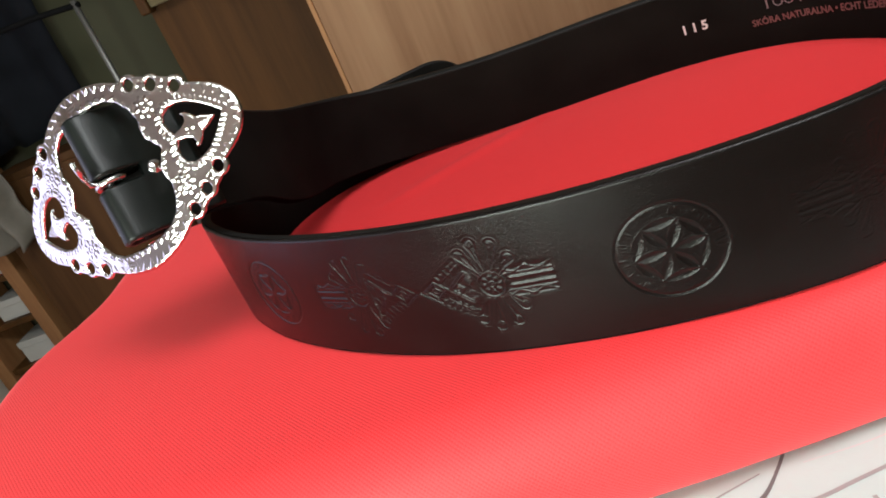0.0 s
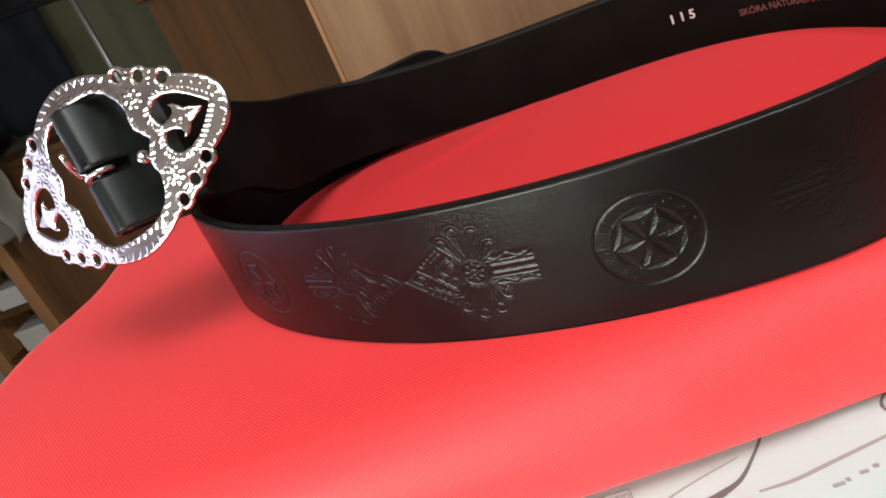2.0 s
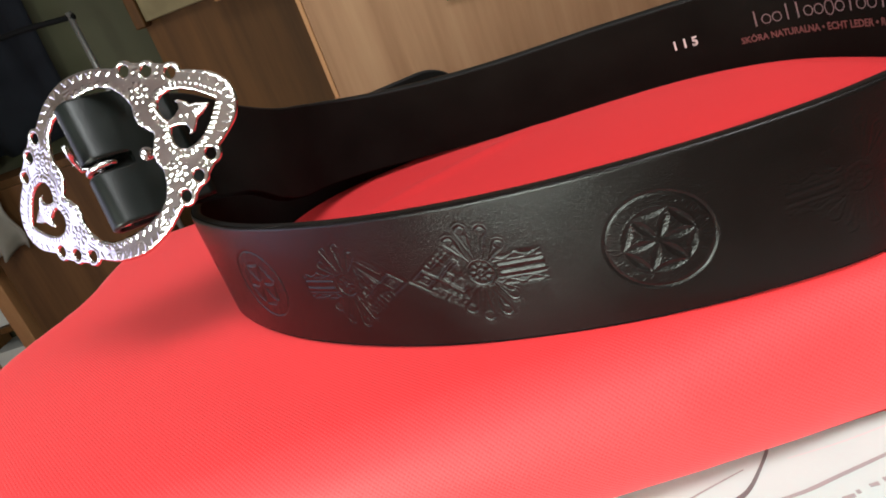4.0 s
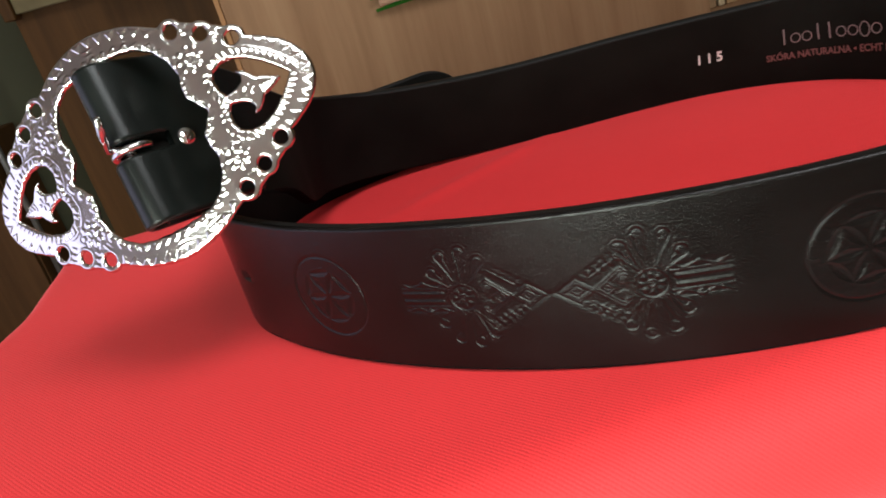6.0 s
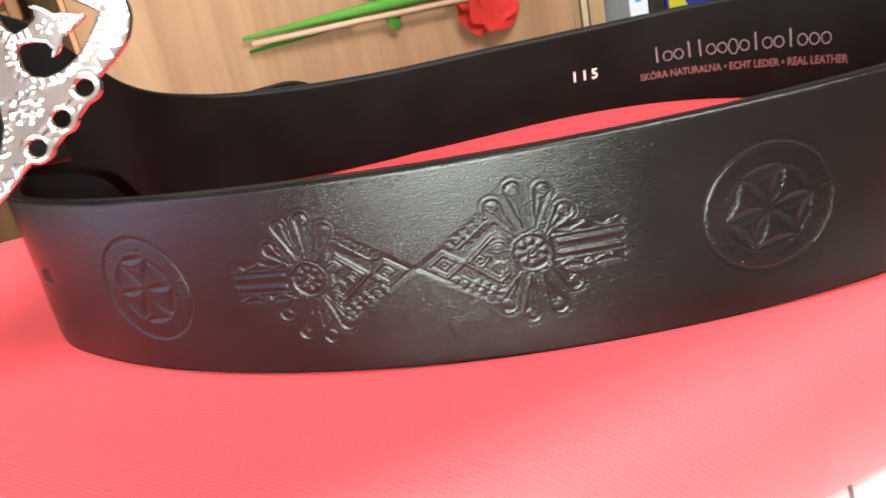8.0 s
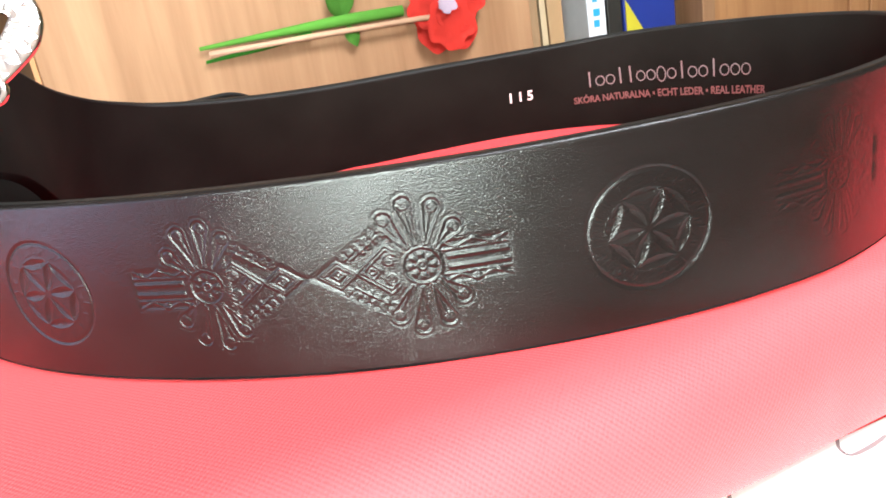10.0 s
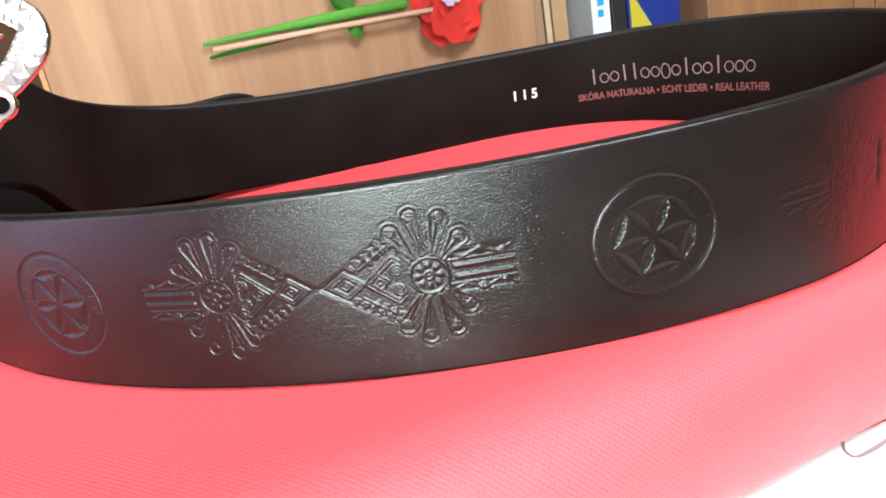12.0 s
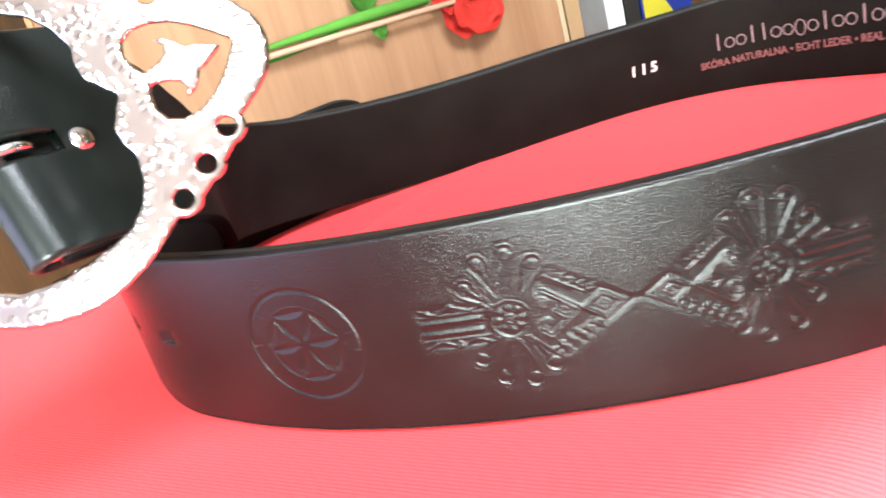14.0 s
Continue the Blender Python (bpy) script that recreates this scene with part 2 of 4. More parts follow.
# ---------------------------------------------------------------- table and red cloth
EDGE_LEFT, EDGE_BACK = -0.256, 0.497
TABLE_TOP = -0.0560


def front_edge(x):
    return 0.190 + 0.07 * x


def table():
    t = thing("side_table", "brown wooden table hidden under the red cloth", "table", at=(0.15, 0.3, Z0))
    z = TABLE_TOP
    part("tabletop", box((-0.39, -0.33, z - Z0 - 0.03), (0.60, 0.18, z - Z0), 0.004), BROWN, t)
    for x in (-0.36, 0.55):
        for y in (-0.30, 0.13):
            part("leg", box((x - 0.02, y - 0.02, 0), (x + 0.02, y + 0.02, z - Z0 - 0.03), 0.003), BROWN, t)
    return t


table()
tagged(part("low_box", box((-0.244, 0.232, TABLE_TOP), (0.72, 0.488, -0.002), 0.003), BROWN), "low box under the red cloth on the table", "box")

# the cloth's fall over the front of the box: distance from front_edge, height
FALL = [(0.030, 0.0), (0.012, 0.0), (0.004, -0.0008), (-0.003, -0.0032), (-0.009, -0.0078), (-0.0128, -0.015), (-0.0138, -0.025), (-0.0118, -0.036), (-0.0078, -0.0435), (-0.003, -0.0480), (0.003, -0.0497), (0.012, -0.0500)]


def cloth_sheet():
    """A jersey sheet over the box: flat on top, falling at the front, hanging down past the left and back edges."""
    na, nfall, nflat = 330, 70, 110
    fall, _ = spline([(o, z, 0) for o, z in FALL[::-1]], nfall)
    A = np.linspace(-0.44, 0.80, na)
    nb = nfall + nflat
    a = np.repeat(A[:, None], nb, 1)
    fr = front_edge(a)
    y = np.empty_like(a)
    z = np.zeros_like(a)
    bulge = np.interp(A, [0.05, 0.10], [1.15, 0.72])[:, None]
    y[:, :nfall] = fr[:, :nfall] + np.where(fall[None, :, 0] < 0, bulge, 1.0) * fall[None, :, 0]
    z[:, :nfall] = fall[None, :, 1]
    far = np.linspace(0, 1, nflat + 1)[1:]
    y[:, nfall:] = fr[:, nfall:] + 0.030 + (EDGE_BACK + 0.16 - fr[:, nfall:] - 0.030) * far
    run = np.concatenate([np.zeros((na, 1)), np.cumsum(np.hypot(np.diff(y, axis=1), np.diff(z, axis=1)), 1)], 1)
    uv = np.stack([a, run], -1)
    rnd = np.array([[noise.noise((x * 9, r * 9, 3.1)) for r in rr] for x, rr in zip(A, run)])
    wave = np.array([[noise.noise((x * 14, r * 5, 5.5)) for r in rr] for x, rr in zip(A, run)])
    ripple = np.array([[noise.noise((x * 2.0, r * 16, 7.7)) for r in rr] for x, rr in zip(A, run)])
    y += 0.0022 * wave * np.clip(-z / 0.02, 0, 1)
    z += 0.0007 * rnd * np.clip(1 + z / 0.02, 0, 1)
    # a soft crease that runs across inside the belt's loop
    off = (y - 0.4300) * 0.86 - (a - 0.0) * 0.50
    z += 0.0016 * np.exp(-(off / 0.0055) ** 2) * np.clip((a + 0.070) / 0.03, 0, 1) * np.clip((0.045 - a) / 0.03, 0, 1)
    x = a.copy()
    R = 0.007
    edge = EDGE_LEFT + 0.006 * ripple + 0.004 * np.sin(y * 33)
    over = np.clip(edge - a, 0, None)
    z *= 1 - np.clip(over / 0.02, 0, 1)
    ang = np.clip(over / R, 0, math.pi / 2)
    x = np.where(over > 0, edge - R * np.sin(ang), x)
    z = z - R * (1 - np.cos(ang)) - np.clip(over - R * math.pi / 2, 0, None) * 0.97
    x = x - np.clip(over - R, 0, None) * (0.10 + 0.16 * ripple)
    over = np.clip(y - EDGE_BACK, 0, None)
    ang = np.clip(over / R, 0, math.pi / 2)
    y2 = np.where(over > 0, EDGE_BACK + R * np.sin(ang), y)
    z = z - R * (1 - np.cos(ang)) - np.clip(over - R * math.pi / 2, 0, None)
    y2 = y2 + np.clip(over - R, 0, None) * 0.12 * np.sin(a * 40)
    verts = np.stack([x, y2, z], -1).reshape(-1, 3)
    idx = np.arange(na * nb).reshape(na, nb)
    faces = np.stack([idx[:-1, :-1], idx[1:, :-1], idx[1:, 1:], idx[:-1, 1:]], -1).reshape(-1, 4)
    ob = mesh_object("red_cloth", verts, faces, KNIT, uv=uv.reshape(-1, 2))
    return tagged(ob, "bright red knitted jersey cloth draped over a low box", "cloth")


def lower_cloth():
    na, nb = 120, 60
    A, B = np.linspace(-0.42, 0.74, na), np.linspace(0.10, 0.30, nb)
    a, b = np.meshgrid(A, B, indexing="ij")
    rnd = np.array([[noise.noise((x * 8, y * 8, 9.3)) for y in B] for x in A])
    z = TABLE_TOP + 0.0028 + 0.0006 * rnd
    over, under = np.clip(-0.262 - a, 0, None), np.clip(0.112 - b, 0, None) * 0.2
    x, y = np.maximum(a, -0.262 - 0.1 * over), b
    z = z - over - under
    verts = np.stack([x, y, z], -1).reshape(-1, 3)
    idx = np.arange(na * nb).reshape(na, nb)
    faces = np.stack([idx[:-1, :-1], idx[1:, :-1], idx[1:, 1:], idx[:-1, 1:]], -1).reshape(-1, 4)
    ob = mesh_object("red_cloth_layer", verts, faces, KNIT, uv=np.stack([a, b], -1).reshape(-1, 2))
    return tagged(ob, "lower layer of the red knitted cloth on the table", "cloth")


cloth_sheet()
lower_cloth()


# ---------------------------------------------------------------- printed leaflet on the cloth
def leaflet():
    z = -0.0524
    ang = math.atan(0.07)
    m = Matrix.Translation((-0.013, 0.190, z)) @ pose(0, 0, 0, 0, 0, math.degrees(ang))
    root = thing("printed_leaflet", "white printed leaflet with grey line drawing lying beside the red cloth", "leaflet")
    root.matrix_world = m
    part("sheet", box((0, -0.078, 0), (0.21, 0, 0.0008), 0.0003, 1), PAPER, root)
    top = 0.00095

    def stroke(name, rows, width, mat):
        P, length = spline([(x, y, 0, w) for x, y, w in rows], 40)
        verts, faces = [], []
        for i in range(len(P)):
            d = P[min(i + 1, 39)] - P[max(i - 1, 0)]
            nx, ny = -d[1], d[0]
            l = math.hypot(nx, ny) or 1
            w = width * P[i][3] / 2
            verts += [(P[i][0] + nx / l * w, P[i][1] + ny / l * w, top), (P[i][0] - nx / l * w, P[i][1] - ny / l * w, top)]
        faces = [(2 * i, 2 * i + 1, 2 * i + 3, 2 * i + 2) for i in range(39)]
        mesh_object(name, verts, faces, mat, root)

    def words(name, body, size, x, y, mat):
        v, f = text_shape(body, size)
        mesh_object(name, [(x + a, y + b, top) for a, b in v], f, mat, root, "", False)

    stroke("hook_line", [(0.0846, 0.0, 1), (0.0846, -0.001, 1), (0.0787, -0.0089, 1), (0.0722, -0.0155, 1.4), (0.066, -0.0182, 2.2), (0.0599, -0.0196, 2.2)], 0.0011, INK_DARK)
    stroke("hook_line", [(0.1246, 0.0, 1), (0.1212, -0.0041, 1), (0.1212, -0.0071, 1.2), (0.128, -0.0076, 1.6), (0.136, -0.0064, 1.2)], 0.0010, INK_DARK)
    stroke("long_line", [(0.012, -0.040, 0.6), (0.0296, -0.0223, 1), (0.0461, -0.0155, 1), (0.0575, -0.0113, 0.8), (0.0749, -0.0066, 0.5)], 0.0009, INK)
    stroke("side_line", [(0.0754, -0.0217, 0.8), (0.086, -0.0216, 1.4), (0.0984, -0.0195, 1.4), (0.13, -0.014, 1)], 0.0010, INK)
    stroke("bend_line", [(0.066, -0.019, 0.8), (0.070, -0.020, 0.8), (0.073, -0.0245, 0.8), (0.080, -0.029, 0.8)], 0.0007, INK_PALE)
    stroke("upper_line", [(0.088, -0.0075, 0.5), (0.105, -0.0075, 0.9), (0.122, -0.006, 0.8)], 0.0007, INK_PALE)
    bm = bmesh.new()
    for lo, hi in (((0.0048, -0.0156), (0.0405, -0.0152)), ((0.0048, -0.0052), (0.0405, -0.0048)), ((0.0048, -0.0156), (0.0052, -0.0048)), ((0.0401, -0.0156), (0.0405, -0.0048))):
        add_box(bm, (lo[0], lo[1], 0.0008), (hi[0], hi[1], top))
    part("label_frame", bm, INK, root)
    words("label_line", "Nr 8-BZ-6071-131/20/D", 0.0034, 0.0062, -0.0090, INK)
    words("label_line", "Ważne do: 2023-11-12", 0.0034, 0.0062, -0.0137, INK)
    bm = bmesh.new()
    for i, w in enumerate((0.0035, 0.0012, 0.0026, 0.0018)):
        add_box(bm, (0.094 + i * 0.0042, -0.0285 + i * 0.0008, 0.0008), (0.094 + i * 0.0042 + w, -0.0271 + i * 0.0008, top))
    part("print_bars", bm, INK, root)


leaflet()


# ---------------------------------------------------------------- the belt
W, THICK = 0.050, 0.0046
TAIL_FRONT = [(0.001, 0.489, 0.0250, 0), (-0.020, 0.481, 0.0250, 0), (-0.041, 0.472, 0.0250, 0), (-0.072, 0.462, 0.025, 0), (-0.100, 0.447, 0.025, 0), (-0.120, 0.42, 0.025, 0), (-0.129, 0.378, 0.025, 0),
              (-0.1275, 0.343, 0.025, 0), (-0.1195, 0.3135, 0.025, 0), (-0.1065, 0.2935, 0.025, 0), (-0.087, 0.2715, 0.025, 0), (-0.056, 0.2465, 0.025, 0), (-0.016, 0.2235, 0.025, 0),
              (0.022, 0.2095, 0.025, 0), (0.056, 0.2025, 0.025, 0), (0.090, 0.2005, 0.025, 0), (0.117, 0.2035, 0.025, 0), (0.155, 0.2185, 0.025, 0.02), (0.198, 0.2525, 0.025, 0.05)]
RIGHT_BACK = [(0.219, 0.295, 0.025, 0.08), (0.215, 0.335, 0.025, 0.08), (0.203, 0.370, 0.0245, 0.0), (0.178, 0.408, 0.024, -0.15), (0.150, 0.427, 0.0235, -0.28), (0.120, 0.4385, 0.0235, -0.34),
              (0.085, 0.4450, 0.0235, -0.34), (0.02, 0.4495, 0.024, -0.34), (-0.03, 0.451, 0.027, -0.30), (-0.065, 0.444, 0.032, -0.25), (-0.085, 0.420, 0.039, -0.20), (-0.092, 0.385, 0.047, -0.10),
              (-0.094, 0.348, 0.059, 0.05), (-0.100, 0.318, 0.0745, 0.2), (-0.1136, 0.3003, 0.081, 0.36), (-0.133, 0.2848, 0.084, 0.39)]
PATH_N = 2400
LINE, LENGTH = spline(TAIL_FRONT + RIGHT_BACK, PATH_N)
S_ALL = np.linspace(0, LENGTH, PATH_N)
TAN = np.gradient(LINE[:, :2], axis=0)
TAN /= np.linalg.norm(TAN, axis=1)[:, None]
OUT2 = np.stack([TAN[:, 1], -TAN[:, 0]], 1)
UPV = np.concatenate([OUT2 * LINE[:, 3:4], np.sqrt(1 - LINE[:, 3:4] ** 2)], 1)
TAN3 = np.gradient(LINE[:, :3], axis=0)
TAN3 /= np.linalg.norm(TAN3, axis=1)[:, None]
OUTV = np.cross(TAN3, UPV)
OUTV /= np.linalg.norm(OUTV, axis=1)[:, None]


def sample(table_, s):
    return np.stack([np.interp(s, S_ALL, table_[:, k]) for k in range(3)], -1)


def on_strap(s, h, off):
    """Points of the strap: s along it, h up its width from its lower edge, off outwards from its middle."""
    return sample(LINE, s) + sample(UPV, s) * (h - W / 2)[..., None] + sample(OUTV, s) * (off - 0.0006)[..., None]


def s_near(x, y, lo=0.0, hi=9.0):
    d = np.hypot(LINE[:, 0] - x, LINE[:, 1] - y) + 9.0 * ((S_ALL < lo) | (S_ALL > hi))
    return S_ALL[np.argmin(d)]


S_FRONT_MID = s_near(-0.0204, 0.2259)
S_MED1, S_MED2 = s_near(-0.0838, 0.2687, 0, S_FRONT_MID), S_FRONT_MID + 0.0819
PAIR_STEP = s_near(0.0569, 0.2025) + 0.0060 - S_MED1


# -- the stamped ornament, drawn as a height over (p, q) in millimetres
def seg(p, q, a, b):
    ax, ay, bx, by = *a, *b
    t = np.clip(((p - ax) * (bx - ax) + (q - ay) * (by - ay)) / ((bx - ax) ** 2 + (by - ay) ** 2 + 1e-9), 0, 1)
    return np.hypot(p - ax - t * (bx - ax), q - ay - t * (by - ay))


def ridge(d, w):
    return np.exp(-(d / w) ** 2)


def poly(p, q, pts, closed=True):
    d = np.full(p.shape, 1e9)
    for a, b in zip(pts, pts[1:] + (pts[:1] if closed else [])):
        d = np.minimum(d, seg(p, q, a, b))
    return d


def lens(p, q, a, b, half):
    """Signed distance-like value of a pointed leaf from a to b: positive inside."""
    ax, ay, bx, by = *a, *b
    l = math.hypot(bx - ax, by - ay)
    t = ((p - ax) * (bx - ax) + (q - ay) * (by - ay)) / l
    d = np.abs((p - ax) * (by - ay) - (q - ay) * (bx - ax)) / l
    c = t / l
    return np.where((c > 0) & (c < 1), half * 4 * c * (1 - c) - d, -9.0)


def medallion(p, q):
    """The stamped round rosette: a six-petalled star of scooped leaves inside a chipped ring."""
    p, q = p / 1.03, q / 0.985
    r, a = np.hypot(p, q), np.arctan2(q, p)
    h = np.zeros(p.shape)
    h -= 0.55 * ridge(r - 14.9, 0.42)
    h -= np.where(r < 14.9, 0.20, 0)
    turn = radians(8)
    tips = [(10.2 * math.cos(turn + k * math.pi / 3), 10.2 * math.sin(turn + k * math.pi / 3)) for k in range(6)]
    for k in range(6):
        for leaf in (lens(p, q, (0.09 * tips[k][0], 0.09 * tips[k][1]), tips[k], 1.45), lens(p, q, tips[k], tips[(k + 1) % 6], 1.45)):
            h -= 0.62 * np.clip(leaf / 1.3, 0, 1) ** 0.75
            h += 0.10 * ridge(leaf + 0.15, 0.25)
    # irregular chips: short radial cuts in the ring, loose specks between the leaves
    chip = np.clip(np.cos(a * 58 + 2.2 * np.sin(a * 11)), 0, 1) ** 3 * np.clip(0.4 + np.sin(a * 17 + r * 1.3), 0, 1)
    h += 0.26 * chip * (ridge(r - 12.2, 0.75) + ridge(r - 13.6, 0.5))
    speck = np.clip(np.cos(p * 4.1 + 1.7 * np.sin(q * 1.9)) * np.cos(q * 4.4 + 1.5 * np.sin(p * 2.3)), 0, 1) ** 2
    h += np.where(r < 10.6, 0.20 * speck * np.clip((r - 3.0) / 2, 0, 1), 0)
    return h


def spiral(p, q, x, y, r, turn, way):
    """Raised scroll: a ring of radius r that winds inwards to a bead."""
    d, a = np.hypot(p - x, q - y), (way * np.arctan2(q - y, p - x) + turn) / (2 * math.pi) % 1.0
    return np.maximum.reduce([ridge(d - r * (1.0 - 0.45 * a), 0.22) * (d < r + 0.6), ridge(d, 0.42), ridge(d - r * (0.55 - 0.25 * a), 0.2)])


def highland_heart(p, q):
    """The stamped heart-shaped ornament: point at (0, 0), rosette at (26.8, 0), tail to (47.6, 0)."""
    h = np.zeros(p.shape)
    aq = np.abs(q)
    wedge = np.minimum(np.minimum(p * 0.64 - aq, 20.5 - p), p + 0.1)
    inside = np.maximum(np.full(p.shape, -9.0), wedge)
    # two linked diamonds with double outlines
    for c, half, k in ((6.9, 4.7, 3.3), (6.9, 3.6, 2.5), (18.8, 7.6, 6.0), (18.8, 6.4, 5.0)):
        line = poly(p, q, [(c - half, 0), (c, k), (c + half, 0), (c, -k)])
        h += 0.36 * ridge(line, 0.24) * (p < 22.0)
    h += 0.34 * ridge(poly(p, q, [(5.4, 0), (6.9, 1.2), (8.4, 0), (6.9, -1.2)]), 0.22) + 0.34 * ridge(np.hypot(p - 6.9, q), 0.4)
    h += 0.36 * ridge(poly(p, q, [(13.0, 0), (15.1, 1.9), (17.2, 0), (15.1, -1.9)]), 0.24)
    h += 0.32 * ridge(poly(p, q, [(14.1, 0), (15.1, 0.9), (16.1, 0), (15.1, -0.9)]), 0.2)
    h += 0.36 * spiral(p, aq, 19.4, 2.3, 1.75, 0.6, 1)
    # scrolled border outside the diamonds
    for k in range(6):
        x = 8.6 + k * 1.85
        h += 0.34 * spiral(p, aq, x, x * 0.64 - 1.15, 0.95, 0.4 * k, -1)
        if k > 1:
            h += 0.28 * spiral(p, aq, x + 1.1, x * 0.64 - 2.5, 0.75, 0.7 * k, 1)
    h += 0.30 * ridge(poly(p, aq, [(10.6, 3.6), (17.6, 8.6)], False), 0.22)
    # drop-shaped loops round the rosette
    cx = 26.8
    for ang, ln in ((46, 14.4), (73, 17.0), (98, 17.8), (121, 16.4)):
        for sgn in (1, -1):
            c, s = math.cos(radians(ang)), sgn * math.sin(radians(ang))
            t = (p - cx) * c + q * s
            e = -(p - cx) * s + q * c
            d = np.abs(e)
            head = ln - 2.55
            wide = 0.55 + 2.0 * np.clip((t - 4.3) / (head - 4.3), 0, 1) ** 1.15
            body = np.where((t > 4.3) & (t < head), wide - d, -9.0)
            tip = 2.55 - np.hypot(t - head, d)
            drop = np.maximum(body, np.where(t > 4.3, tip, -9.0))
            inside = np.maximum(inside, drop)
            h = np.where(drop > 0.1, 0.0, h)
            h += 0.42 * ridge(drop - 0.42, 0.26) * (drop > -0.9)
            h += 0.36 * spiral(t, e, head, 0.0, 1.25, ang * 0.05, sgn) * (drop > 0.5)
            h += 0.30 * ridge(e - 0.25 * sgn, 0.24) * ((t > 5.2) & (t < head - 1.4)) * (drop > 0.5)
    # rosette
    r, a = np.hypot(p - cx, q), np.arctan2(q, p - cx)
    inside = np.maximum(inside, 4.9 - r)
    flat = r < 4.95
    h = np.where(flat, 0.0, h)
    h += 0.46 * ridge(r - 4.45, 0.28)
    h += np.where(flat, 0.32 * np.clip(1.3 * np.abs(np.cos(a * 4)) - 0.3, 0, 1) * ridge(r - 2.6, 0.85), 0)
    h += 0.36 * ridge(r - 1.0, 0.25) + 0.3 * ridge(r, 0.35)
    # tail: two bars between scalloped sides
    tail = np.minimum(np.minimum(p - 31, 47.5 - p), 5.3 - aq)
    inside = np.maximum(inside, np.where(p > 31.5, tail, -9.0))
    h += 0.52 * np.clip(1.3 - np.abs(aq - 1.35) * 1.6, 0, 1) * ((p > 33.0) & (p < 47.2))
    wave = 4.2 + 0.65 * np.sin((p - 29) * 0.78)
    run = (p > 31.6) & (p < 47.2)
    h += 0.42 * ridge(aq - wave, 0.27) * run
    h += 0.32 * ridge(aq - 3.0, 0.22) * run
    h += 0.36 * spiral(p, aq, 39.2, 4.4, 1.0, 0.0, 1) + 0.30 * spiral(p, aq, 44.6, 3.7, 0.7, 2.0, -1)
    sunk = np.clip(inside / 0.4, 0, 1)
    return h * np.clip((inside + 0.5) / 0.5, 0, 1) - 0.38 * sunk - 0.12 * ridge(inside + 0.2, 0.35)


def stamped(s, h):
    """Height of the strap's outer face, in metres."""
    p0, q = (s - S_FRONT_MID) * 1000, (h - 0.0260) * 1000
    out = np.zeros(p0.shape)
    for c, deep in ((1.4, 1.0), (PAIR_STEP * 1000, 0.35)):
        near = np.abs(p0 - c) < 52
        out[near] = deep * highland_heart(np.abs(p0[near] - c), q[near])
    for c in (S_MED1, S_MED2):
        p, qm = p0 - (c - S_FRONT_MID) * 1000, q + 0.9
        near = np.hypot(p, qm) < 17.5
        out[near] = medallion(p[near], qm[near])
    # punched holes towards the tip
    for k in range(3):
        c = (S_MED1 - S_FRONT_MID) * 1000 - 49 - 25 * k
        out -= 2.6 * np.clip((2.3 - np.hypot(p0 - c, q)) / 0.6, 0, 1)
    return out * 0.001


